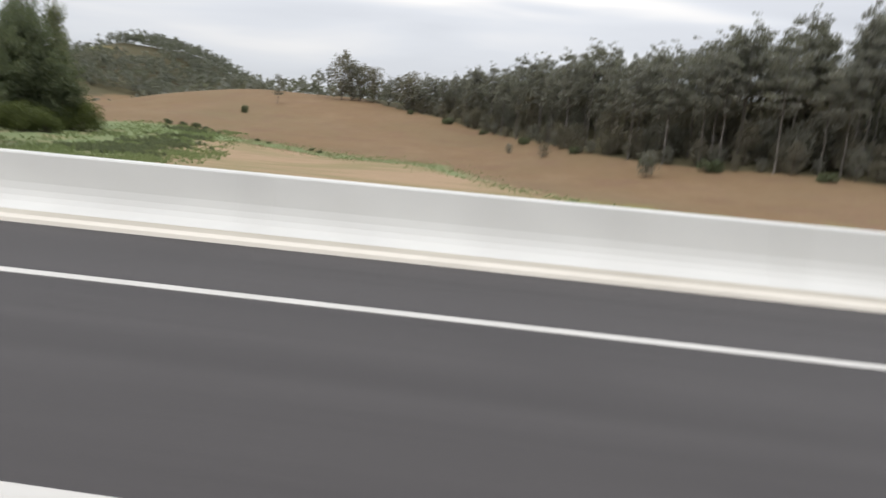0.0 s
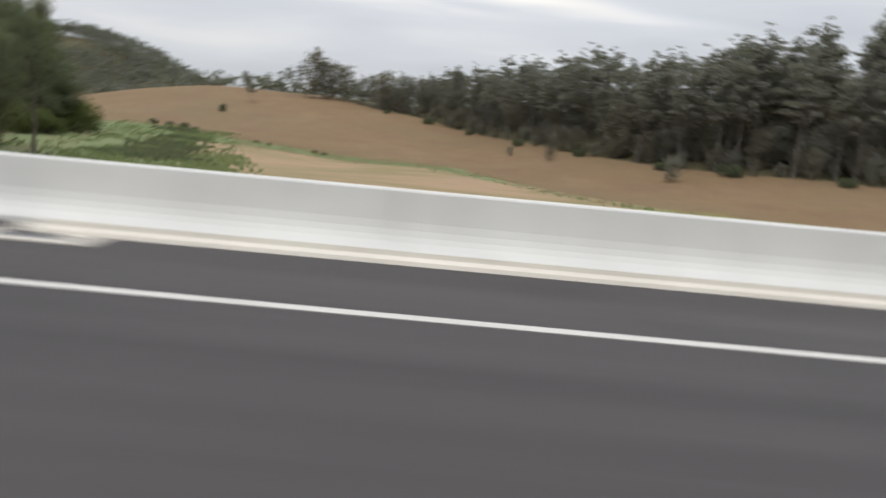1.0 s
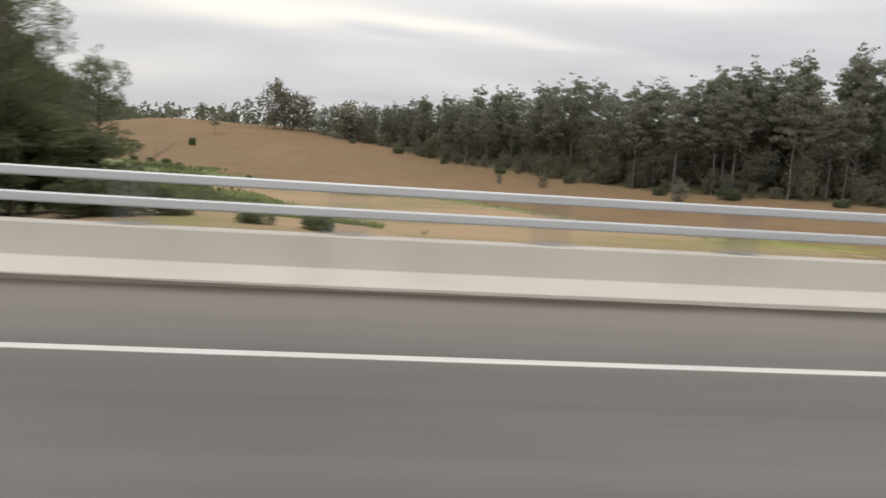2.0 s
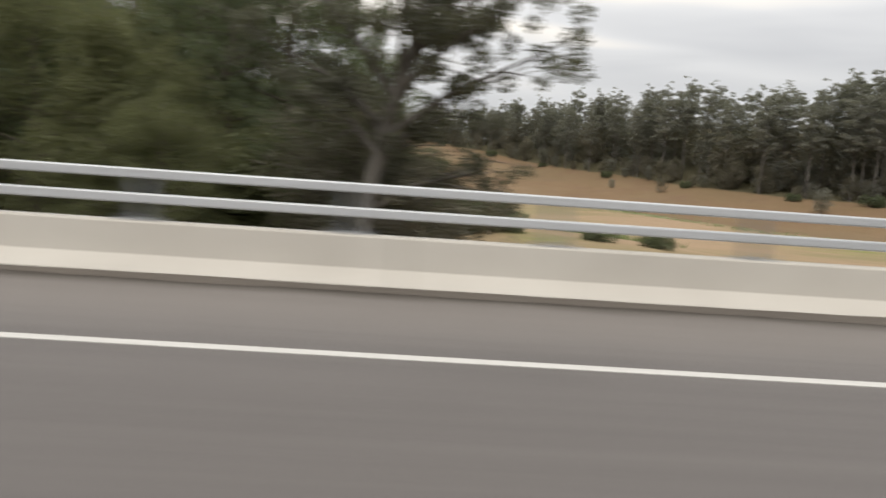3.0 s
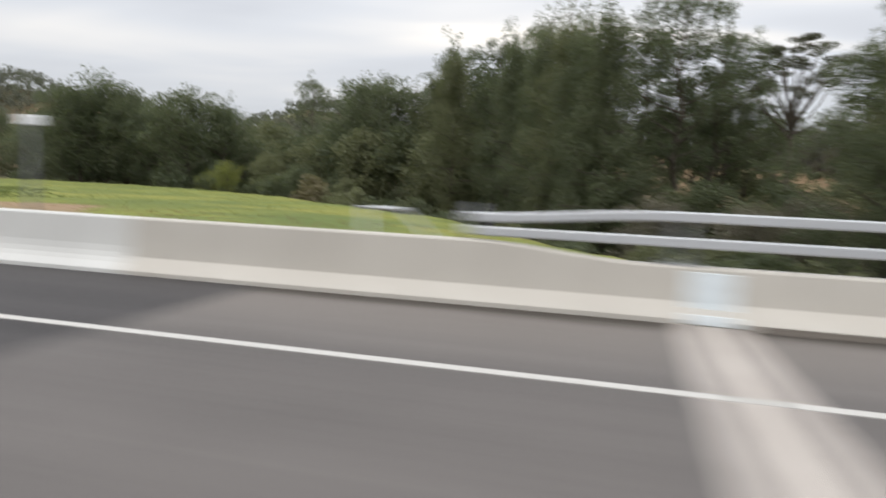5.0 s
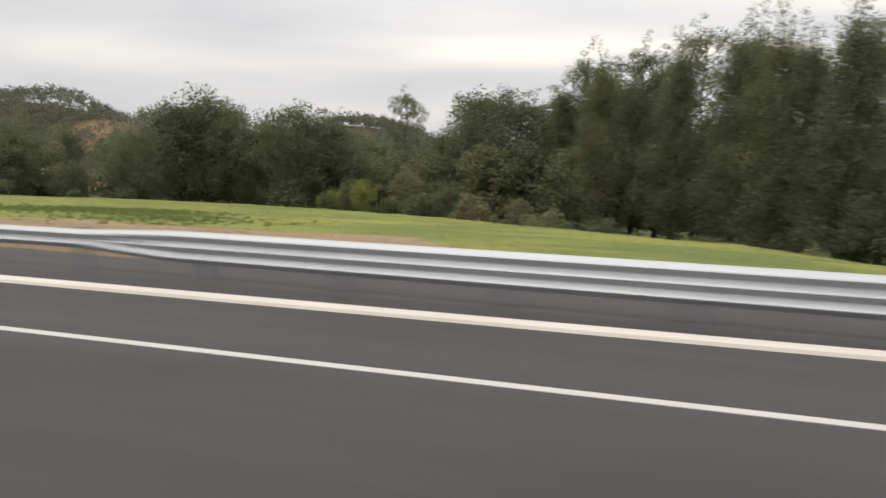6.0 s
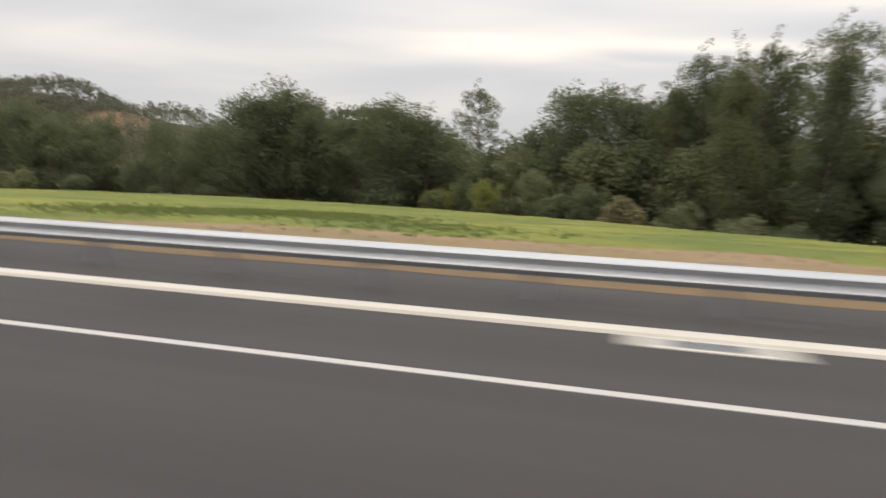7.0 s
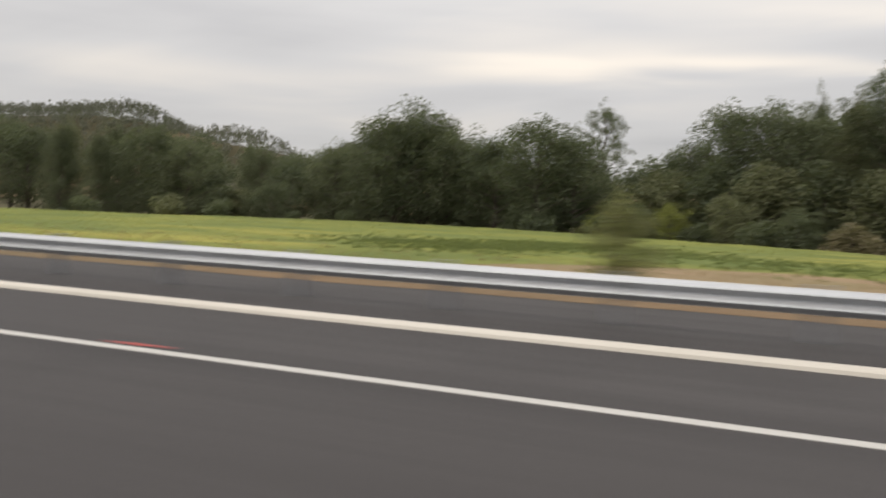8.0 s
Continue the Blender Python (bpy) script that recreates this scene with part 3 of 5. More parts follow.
def dirt_edge():
    """Loose dirt that laps over the edge of the asphalt in a ragged line."""
    r, v, f, xs = np.random.RandomState(4), [], [], frange(-420, -152, 0.5)
    for q in xs:
        e = 11.08 + 0.34 * float(wave(np.array(q), np.array(0.0), 7, 2)) + r.uniform(-0.05, 0.05)
        v += [(q, e, 0.004), (q, e + 0.3, 0.025), (q, 12.0, 0.004), (q, 14.5, float(ground_z(q, 14.5)) + 0.02)]
    for k in range(len(xs) - 1):
        for j in range(3):
            a = k * 4 + j
            f.append((a, a + 4, a + 5, a + 1))
    return raw_mesh("shoulder_dirt", v, f, M_DIRT)


part("shoulder_dirt", dirt_edge(), road, "ragged orange dirt strip behind the guardrail")


def line_mesh(name, x0, x1, y, w):
    xs = stations(x0, x1)
    return extrude_x(name, [(y - w / 2, 0.006), (y + w / 2, 0.006), (y + w / 2, -0.004), (y - w / 2, -0.004)], xs, M_PAINT, road_z)


part("edge_line", line_mesh("edge_line", -640, 420, 5.0, 0.127), road, "solid white painted edge line")
lane_dash = line_mesh("lane_line", -640, -637, 2.09, 0.13)
for k in range(-50, 34):
    x0 = -2.3 + 11.8 * k
    if x0 < -144:                           # flat road: one mesh serves them all
        ob = part("lane_line", lane_dash, road)
        ob.location = (x0 + 640, 0, 0)
    elif x0 < -52 or x0 > -41:
        part("lane_line", line_mesh("lane_line", x0, x0 + 3.0, 2.09, 0.13), road)
for x0 in (BRIDGE_W, BRIDGE_E):
    part("expansion_joint", box_mesh("expansion_joint", x0 - 0.31, x0 + 0.31, -7.4, 7.72, -0.05, 0.0035, M_JOINT, 0.002), road, "pale concrete bridge expansion joint")
    part("joint_seal", box_mesh("joint_seal", x0 - 0.035, x0 + 0.035, -7.4, 7.72, -0.04, 0.016, M_DARK, 0.003), road, "black rubber joint seal")


def gutter_dirt():
    """Silt that has gathered along the foot of the parapet, with a ragged edge."""
    r = np.random.RandomState(12)
    v, f, xs = [], [], frange(BRIDGE_W + 0.4, BRIDGE_E - 0.4, 0.35)
    for k, q in enumerate(xs):
        w = 0.05 + 0.12 * abs(math.sin(0.41 * q) * math.sin(0.13 * q + 1)) + r.uniform(0, 0.06)
        v += [(q, 7.739, 0.03 + 0.2 * w), (q, 7.725 - w * 0.3, 0.018), (q, 7.72 - 1.3 * w, 0.003)]
    for k in range(len(xs) - 1):
        for j in (0, 1):
            a = k * 3 + j
            f.append((a, a + 1, a + 4, a + 3))
    return raw_mesh("gutter_silt", v, f, M_SILT)


part("gutter_silt", gutter_dirt(), road, "dark brown silt along the parapet foot")


def litter(x0, y0, length, seed):
    """A thin drift of reddish leaf litter lying in the gutter."""
    r, v, f, n = np.random.RandomState(seed), [], [], 14
    for k in range(n + 1):
        u = k / n
        w = 0.13 * math.sin(math.pi * u) ** 0.7 * r.uniform(0.6, 1.2) + 0.004
        q = x0 + length * (u - 0.5)
        v += [(q, y0, 0.006), (q + r.normal(0, 0.02), y0 - w * 0.5, 0.022), (q, y0 - w, 0.005)]
    for k in range(n):
        for j in (0, 1):
            a = k * 3 + j
            f.append((a, a + 1, a + 4, a + 3))
    return raw_mesh("leaf_litter", v, f, M_LITTER)


part("leaf_litter", litter(-97.2, 7.735, 0.8, 1), road, "reddish leaf litter at the parapet foot")
part("leaf_litter", litter(-66.9, 7.6, 0.9, 2), road, "brown leaf litter at the parapet foot")
part("red_mark", box_mesh("red_mark", -216.95, -216.45, 5.15, 5.21, 0.0, 0.005, M_RED, 0), road, "small red spray mark")

# ---------------------------------------------------------------- kerbs and drains
kerb_e = tagged(new("kerb"), "low cream concrete kerb in front of the barrier", "kerb", kind="structure")
part("kerb_run", extrude_x("kerb_run", [(6.97, 0), (6.99, 0.045), (7.03, 0.06), (7.15, 0.06), (7.18, 0.045), (7.18, -0.2), (6.97, -0.2)], stations(-30.9, 420), M_KERB, road_z), kerb_e)
part("gutter_strip", extrude_x("gutter_strip", [(7.18, 0.046), (7.5, 0.058), (7.5, -0.2), (7.18, -0.2)], stations(-30.9, 420), M_STRIP, road_z), kerb_e, "grey-brown strip between kerb and barrier")
kerb_w = tagged(new("kerb"), "cream concrete kerb along the asphalt shoulder", "kerb", kind="structure")
part("kerb_run", extrude_x("kerb_run", [(7.3, 0), (7.32, 0.04), (7.37, 0.06), (7.54, 0.06), (7.58, 0.03), (7.58, -0.2), (7.3, -0.2)], frange(-640, -153, 3), M_KERB), kerb_w)


def gully(x0, x1, y0, y1):
    """A cast gully pit: surround, bar grate over a dark hole."""
    top = tagged(new("gully_pit"), "pale concrete gully pit with a steel grate in the kerb", "drain")
    top.location = ((x0 + x1) / 2, (y0 + y1) / 2, road_z(x0, y0))
    w, d = (x1 - x0) / 2, (y1 - y0) / 2
    bm = bmesh.new()
    o = [bm.verts.new((sx * w, sy * d, 0.012)) for sx, sy in ((-1, -1), (1, -1), (1, 1), (-1, 1))]
    i = [bm.verts.new((sx * w * 0.62, sy * d * 0.6, 0.012)) for sx, sy in ((-1, -1), (1, -1), (1, 1), (-1, 1))]
    b = [bm.verts.new((sx * w * 0.62, sy * d * 0.6, -0.1)) for sx, sy in ((-1, -1), (1, -1), (1, 1), (-1, 1))]
    u = [bm.verts.new((sx * w, sy * d, -0.12)) for sx, sy in ((-1, -1), (1, -1), (1, 1), (-1, 1))]
    for k in range(4):
        n = (k + 1) % 4
        bm.faces.new((o[k], o[n], i[n], i[k]))
        bm.faces.new((i[k], i[n], b[n], b[k]))
        bm.faces.new((o[n], o[k], u[k], u[n]))
    bm.faces.new(b)
    me = bpy.data.meshes.new("surround")
    bm.to_mesh(me)
    bm.free()
    me.materials.append(M_KERB)
    part("surround", me, top)
    rim = joined([(box_verts(-w * 0.64, w * 0.64, sy * d * 0.62 - 0.02, sy * d * 0.62 + 0.02, -0.03, 0.014)) for sy in (-1, 1)])
    grate = part("grate", raw_mesh("grate", rim[0], rim[1], M_STEEL), top, "steel grate frame")
    bar = box_mesh("grate_bar", -w * 0.62, w * 0.62, -0.012, 0.012, -0.03, 0.008, M_STEEL, 0.003)
    for k in range(5):
        g = part("grate_bar", bar, grate)
        g.location = (0, (k - 2) * d * 0.26, 0)
    return top


gully(-31.35, -30.0, 6.5, 7.25)
gully(-185.4, -183.9, 6.78, 7.3)


def chute():
    top = tagged(new("drain_chute"), "cream concrete drain chute crossing the shoulder under the guardrail", "drain chute")
    rows = [(6.85, -205.5, -204.3, 0.014), (7.3, -205.5, -204.3, 0.02), (7.5, -205.52, -204.25, 0.13), (8.2, -205.55, -204.2, 0.12), (8.8, -205.6, -204.15, 0.05), (9.6, -205.7, -204.1, -0.02), (11.5, -205.9, -204.0, -0.3)]
    v, f = [], []
    for y, a, b, z in rows:
        for x, dz in ((a, 0.05), (a + 0.22, 0.05), (a + 0.42, -0.0), (b - 0.42, -0.0), (b - 0.22, 0.05), (b, 0.05)):
            v.append((x, y, z + (dz if y > 7.4 else 0)))
    n = len(rows)
    for i in range(n - 1):
        for j in range(5):
            a = i * 6 + j
            f.append((a, a + 1, a + 7, a + 6))
    base = len(v)
    for i, (y, a, b, z) in enumerate(rows):
        v += [(a, y, -0.5), (b, y, -0.5)]
    for i in range(n - 1):
        f.append((i * 6, (i + 1) * 6, base + 2 * i + 2, base + 2 * i))
        f.append((i * 6 + 5, base + 2 * i + 1, base + 2 * i + 3, (i + 1) * 6 + 5))
    f.append((0, base, base + 1, 5, 4, 3, 2, 1))
    part("channel", raw_mesh("channel", v, f, M_KERB), top)
    return top


chute()

# ---------------------------------------------------------------- concrete barriers


def barrier_mesh(name, x0, x1, top_of, y0, material, step=2.0, crisp=False):
    """Safety-shape barrier: low toe, sloped foot, battered face, rounded top. crisp: the foot meets the face in an edge, not a curve."""
    xs, v, f = frange(x0, x1, step), [], []
    for x in xs:
        h, b = top_of(x), road_z(x, y0)
        foot = [(0.205, 0.215), (0.212, 0.228)] if crisp else [(0.12, 0.14), (0.172, 0.20), (0.204, 0.27), (0.224, 0.36)]
        prof = [(0, -0.3), (0, 0.055), (0.015, 0.07)] + foot + [(0.238, h - 0.02), (0.255, h), (0.50, h), (0.525, h - 0.025), (0.56, -0.3)]
        prof = [(y0 + y, z) for y, z in prof]
        v += [(x, y, z + b) for y, z in prof]
    n = len(prof)
    for i in range(len(xs) - 1):
        for j in range(n - 1):
            a = i * n + j
            f.append((a, a + n, a + n + 1, a + 1))
    f.append(tuple(range(n)))
    f.append(tuple((len(xs) - 1) * n + j for j in range(n))[::-1])
    return raw_mesh(name, v, f, material)


east_barrier = tagged(new("concrete_barrier"), "long pale grey concrete safety barrier beside the kerb", "barrier", kind="structure")
x = BRIDGE_E + 0.02
while x < 180:
    part("barrier_panel", barrier_mesh("barrier_panel", x + 0.012, x + 5.988, lambda q: 0.72, 7.47 + 0.28 * float(sstep(-31, -44, x)), M_CONC, 2.0), east_barrier)
    x += 6.0
part("barrier_panel", barrier_mesh("barrier_panel", x, 420, lambda q: 0.72, 7.47, M_CONC, 8.0), east_barrier)


def west_top(x):
    return 0.605 + 0.15 * float(sstep(-132.2, -134.2, x))


parapet = tagged(new("bridge_parapet"), "warm grey concrete bridge parapet with a sloped foot", "parapet", kind="structure")
x = BRIDGE_E - 0.02
while x > BRIDGE_W + 0.5:
    e = max(x - 8.65, BRIDGE_W + 0.02)
    part("parapet_panel", barrier_mesh("parapet_panel", e + 0.01, x - 0.01, lambda q: 0.605, 7.74, M_PARAPET, 2.2, True), parapet)
    x = e
part("parapet_panel", barrier_mesh("parapet_panel", -139.0, BRIDGE_W - 0.02, west_top, 7.74, M_PARAPET, 0.25, True), parapet, "parapet end that rises to the barrier")
for x0 in (BRIDGE_W, BRIDGE_E):
    part("cover_plate", box_mesh("cover_plate", x0 - 0.2, x0 + 0.2, 7.88, 7.935, 0.1, 0.56, M_PLATE, 0.006), parapet, "pale steel plate over the joint")
    part("cover_plate", box_mesh("cover_plate", x0 - 0.2, x0 + 0.2, 7.70, 7.74, 0.015, 0.12, M_PLATE, 0.006), parapet, "pale steel plate over the joint")
west_barrier = tagged(new("concrete_barrier"), "pale grey concrete barrier west of the bridge", "barrier", kind="structure")
part("barrier_panel", barrier_mesh("barrier_panel", -145.99, -139.01, lambda q: 0.755, 7.74, M_CONC), west_barrier)
part("barrier_panel", barrier_mesh("barrier_panel", -152.0, -146.01, lambda q: 0.755 - 0.1 * float(sstep(-150, -152, q)), 7.74, M_CONC, 0.5), west_barrier)

# ---------------------------------------------------------------- bridge railing


def tube_profile(y, z, w, h, r):
    pts = []
    for cx, cz, a0 in ((y + w / 2 - r, z + h / 2 - r, 0), (y - w / 2 + r, z + h / 2 - r, 90), (y - w / 2 + r, z - h / 2 + r, 180), (y + w / 2 - r, z - h / 2 + r, 270)):
        for a in (0, 45, 90):
            pts.append((cx + r * math.cos(radians(a0 + a)), cz + r * math.sin(radians(a0 + a))))
    return pts


railing = tagged(new("bridge_railing"), "two galvanised steel rails on posts along the parapet", "railing", kind="structure")
RAIL_W, RAIL_E = -134.3, -42.4


def rail_mesh(z, drop_to):
    xs = frange(RAIL_E - 2.4, RAIL_W + 2.4, 4.0)
    ends_w = [(RAIL_W + 2.4 - 2.4 * k / 6, drop_to * float(sstep(0, 1, k / 6))) for k in range(1, 7)]
    ends_e = [(RAIL_E - 2.4 * k / 6, drop_to * float(sstep(0, 1, 1 - k / 6))) for k in range(0, 6)]
    drops = dict(ends_w + ends_e)
    allx = [e[0] for e in ends_e] + xs + [e[0] for e in ends_w]
    return extrude_x("rail", tube_profile(8.06, z, 0.11, 0.115, 0.018), allx, M_RAIL, lambda q, y: drops.get(q, 0.0) + road_z(q, 8.0))


part("rail", rail_mesh(1.155, -0.13), railing, "upper steel rail")
part("rail", rail_mesh(0.868, 0.0), railing, "lower steel rail")
post_me = extrude_x("post", [(8.115, 0.6), (8.2, 0.62), (8.2, 1.14), (8.115, 1.2)], [-0.045, 0.045], M_STEEL)
plate_me = box_mesh("base_plate", -0.15, 0.15, 8.0, 8.24, 0.602, 0.632, M_STEEL, 0.006)
bolt_me = box_mesh("bolt", -0.015, 0.015, -0.015, 0.015, 0.63, 0.68, M_STEEL, 0.004)
x = -134.22
while x < RAIL_E:
    p = part("post", post_me, railing)
    p.location = (x, 0, road_z(x, 8.0))
    b = part("base_plate", plate_me, p)
    for sx in (-0.11, 0.11):
        q = part("bolt", bolt_me, p)
        q.location = (sx, 8.04, 0)
    x += 2.455 if x > -134 else 2.395

# ---------------------------------------------------------------- steel guardrail west of the bridge


def wave_beam(waves, y, z0, z1, depth=0.07):
    """Rolled beam section as (y, z) points, front and back 4 mm apart."""
    pts, n = [], waves * 8
    for i in range(n + 1):
        u = i / n
        yy = y - depth / 2 + depth / 2 * math.cos(u * waves * 2 * math.pi)
        pts.append((yy, z0 + (z1 - z0) * u))
    return pts + [(py + 0.005, pz) for py, pz in pts[::-1]]


guardrail = tagged(new("guardrail"), "galvanised steel guardrail on posts over the dirt verge", "guardrail", kind="structure")


def beam(x0, x1, w0, w1, lo0, hi0, lo1, hi1, y0=8.95, y1=8.95):
    a, b = wave_beam(w0, y0, lo0, hi0), wave_beam(w1, y1, lo1, hi1)
    if len(a) != len(b):
        n = len(b) // 2
        idx = [round(k * (len(a) // 2 - 1) / (n - 1)) for k in range(n)]
        front = [a[k] for k in idx]
        a = front + [(py + 0.005, pz) for py, pz in front[::-1]]
    v = [(x0, *p) for p in a] + [(x1, *p) for p in b]
    n = len(b)
    f = [(k, (k + 1) % n, n + (k + 1) % n, n + k) for k in range(n)]
    f += [tuple(range(n))[::-1], tuple(range(n, 2 * n))]
    return raw_mesh("beam", v, f, M_GALV)


part("beam", beam(-165.9, -151.2, 3, 3, 0.23, 0.73, 0.23, 0.73, 8.95, 8.1), guardrail, "three-wave transition beam")
part("beam", beam(-167.6, -165.9, 2, 3, 0.355, 0.665, 0.23, 0.73), guardrail, "tapered transition beam")
seg = beam(-4.0, 0, 2, 2, 0.355, 0.665, 0.355, 0.665)
x = -167.6
while x > -420:
    s = part("beam", seg, guardrail)
    s.location = (x, 0, 0)
    x -= 4.0
gpost = extrude_x("post", [(9.08, -0.5), (9.2, -0.5), (9.2, 0.70), (9.08, 0.70)], [-0.05, 0.05], M_STEEL)
block = box_mesh("blockout", -0.06, 0.06, 8.955, 9.08, 0.40, 0.64, M_STEEL, 0.008)
gbolt = box_mesh("bolt", -0.018, 0.018, 8.875, 8.9, 0.49, 0.53, M_STEEL, 0.006)
x = -153.61
while x > -330:
    p = part("post", gpost, guardrail)
    p.location = (x, -0.8 * max(0.0, (x + 165.9) / 14.7) if x > -165.9 else 0, 0)
    part("blockout", block, p)
    if x < -168:
        part("bolt", gbolt, p)
    x -= 2.36

# ---------------------------------------------------------------- roadside signs and posts


def guide_post(x, y, z_top):
    """A broad flat post with rounded shoulders and a white band at its top."""
    top = tagged(new("guide_post"), "flat grey roadside post with a white top behind the barrier", "post")
    g = float(ground_z(x, y))
    top.location = (x, y, g)
    h = z_top - g
    part("shaft", box_mesh("shaft", -0.05, 0.05, -0.02, 0.02, -0.3, h - 0.17, M_POST, 0.012), top, "weathered grey shaft")
    cap = part("cap", box_mesh("cap", -0.25, 0.25, -0.026, 0.026, h - 0.17, h, M_SIGN, 0.016), top, "white band at the top")
    for dz in (0.06, 0.14):
        b = part("bolt", box_mesh("bolt", -0.012, 0.012, -0.034, -0.02, h - dz - 0.024, h - dz, M_STEEL, 0.003), cap)
        b.location = (0, -0.004, 0)
    return top


guide_post(-142.05, 9.3, 2.24)


def end_frame(x, y):
    """A low tubular frame: an upright, a short level bar and a brace that slopes down towards the bridge."""
    top = tagged(new("steel_frame"), "low galvanised steel frame with a sloping brace behind the barrier", "frame")
    g = float(ground_z(x, y))
    top.location = (x, y, g)
    h = 1.02 - g
    for name, a, b, w in (("post", (0, -0.3), (0, h), 0.03), ("bar", (-0.03, h), (0.52, h + 0.02), 0.028), ("brace", (0.52, h + 0.02), (1.3, h - 0.66), 0.028), ("foot", (1.3, h - 0.66), (1.36, -0.3), 0.03)):
        v, f = tube([(a[0], 0, a[1]), ((a[0] + b[0]) / 2, 0, (a[1] + b[1]) / 2), (b[0], 0, b[1])], [w] * 3, 8)
        part(name, raw_mesh(name, v, f, M_RAIL, True), top)
    return top


end_frame(-136.0, 9.1)

# ---------------------------------------------------------------- plants


def leaves(rng, centres, radii, count, size, flat=0.7, hang=0.0, slim=1.0):
    """Many small leaf sprays round the given centres; returns vertices and faces."""
    centres, radii = np.array(centres), np.array(radii)
    which = rng.choice(len(centres), count, p=radii ** 2 / np.sum(radii ** 2))
    d = rng.normal(size=(count, 3))
    d /= np.linalg.norm(d, axis=1)[:, None]
    r = radii[which] * rng.uniform(0.25, 1.0, count) ** 0.55
    p = centres[which] + d * r[:, None] * np.array([1, 1, flat])
    a = rng.normal(size=(count, 3))
    a[:, 2] = a[:, 2] * 0.6 - hang
    a /= np.linalg.norm(a, axis=1)[:, None]
    b = np.cross(a, rng.normal(size=(count, 3)))
    b /= np.linalg.norm(b, axis=1)[:, None]
    s = size * rng.uniform(0.6, 1.35, count)[:, None]
    w = s * slim * rng.uniform(0.4, 0.75, count)[:, None]
    q = s * rng.uniform(-0.5, 0.1, count)[:, None]
    v = np.stack([p + b * w * 0.5 + a * q, p + a * s * 0.5, p - b * w * 0.5 - a * s * 0.4], 1).reshape(-1, 3)
    k = np.arange(count)[:, None] * 3
    return v, k + np.array([[0, 1, 2]])


def crown_radius(kind, u):
    """Half-width of the crown, in parts of its spread, at the share u of its height."""
    if kind == "cone":
        return (0.35 + 0.75 * min(1, u / 0.22)) * (1 - u) ** 0.75 * 0.95 + 0.06
    if kind == "round":
        return math.sqrt(max(0.05, 1 - (2 * u - 0.85) ** 2 / 1.4))
    if kind == "umbrella":
        return 0.25 + 0.75 * u
    return 0.55 + 0.45 * math.sin(math.pi * min(1, 0.15 + u))


def tree_parts(seed, height, spread, base, kind, limbs, count, size, girth, leaf, bark_m, cluster, hang=0.0, lean=0.03, flat=0.7, twigs=True, per=2, slim=1.0):
    """Trunk and crown meshes of a tree that stands at the origin. base: the share of its height at which the crown begins."""
    rng = np.random.RandomState(seed)
    n = 9
    lx, ly = rng.normal(0, lean, 2)
    wob = 0.004 if kind == "tall" else 0.012
    path = [(height * (lx * (i / n) ** 1.5 + wob * math.sin(2.3 * i + seed)), height * (ly * (i / n) ** 1.5 + wob * math.cos(1.9 * i + seed)), height * 0.94 * i / n - (0.4 if i == 0 else 0)) for i in range(n + 1)]
    rad = [girth * (1.25 if i == 0 else 1) * (1 - 0.9 * i / n) + 0.02 for i in range(n + 1)]
    pieces, cents, radii = [tube(path, rad)], [], []
    for i in range(limbs):
        u = (i + rng.uniform(0.1, 0.9)) / limbs
        h0 = height * (base + (0.92 - base) * u * 0.92)
        k = min(n - 1, int(h0 / (height * 0.94) * n))
        t = h0 / (height * 0.94) * n - k
        start = Vector(path[k]).lerp(Vector(path[k + 1]), t)
        az = i * 2.4 + rng.uniform(-0.5, 0.5)
        reach = spread * crown_radius(kind, u) * rng.uniform(0.6, 1.08)
        up_v = reach * (rng.uniform(0.35, 0.75) if kind != "cone" else rng.uniform(-0.02, 0.35))
        if kind == "umbrella":
            up_v = max(0.1, height * 0.95 - h0) * rng.uniform(0.75, 1.0)
        tip = start + Vector((math.cos(az) * reach, math.sin(az) * reach, up_v))
        mid_p = start.lerp(tip, 0.5) + Vector((rng.normal(0, 0.06), rng.normal(0, 0.06), -0.06 if kind != "cone" else 0.05)) * reach
        r0 = max(0.03, girth * 0.42 * (1 - 0.6 * u))
        pieces.append(tube([start, start.lerp(mid_p, 0.55), mid_p, mid_p.lerp(tip, 0.6), tip], [r0, r0 * 0.75, r0 * 0.5, r0 * 0.3, 0.015], 5 if twigs else 3))
        for q in (0.45, 0.75, 1.0):
            if kind == "tall" and q < 0.5:
                continue
            c = start.lerp(tip, q)
            for _ in range(per):
                off = Vector(rng.normal(0, 0.55, 3)) * cluster
                twig = c + Vector((off.x, off.y, off.z * 0.6))
                cents.append(tuple(twig))
                radii.append(cluster * rng.uniform(0.55, 1.15) * (0.75 + 0.35 * q))
                if q > 0.5 and twigs:
                    pieces.append(tube([c, c.lerp(twig, 0.5) + Vector((0, 0, 0.1)), twig], [r0 * 0.3, r0 * 0.2, 0.01], 4))
    for j in range(4):
        cents.append((path[-1][0] + rng.normal(0, 0.5) * cluster, path[-1][1] + rng.normal(0, 0.5) * cluster, height * (1 - 0.035 * j)))
        radii.append(cluster * 0.7)
    tv, tf = joined(pieces)
    lv, lf = leaves(rng, cents, radii, count, size, flat, hang, slim)
    return raw_mesh("trunk", tv, tf, bark_m, True), raw_mesh("crown", lv, lf, leaf)


def tree_thing(name, meshes, label, category="tree", group=""):
    top = tagged(new(name), label, category, group)
    part("trunk", meshes[0], top)
    part("crown", meshes[1], top)
    return top


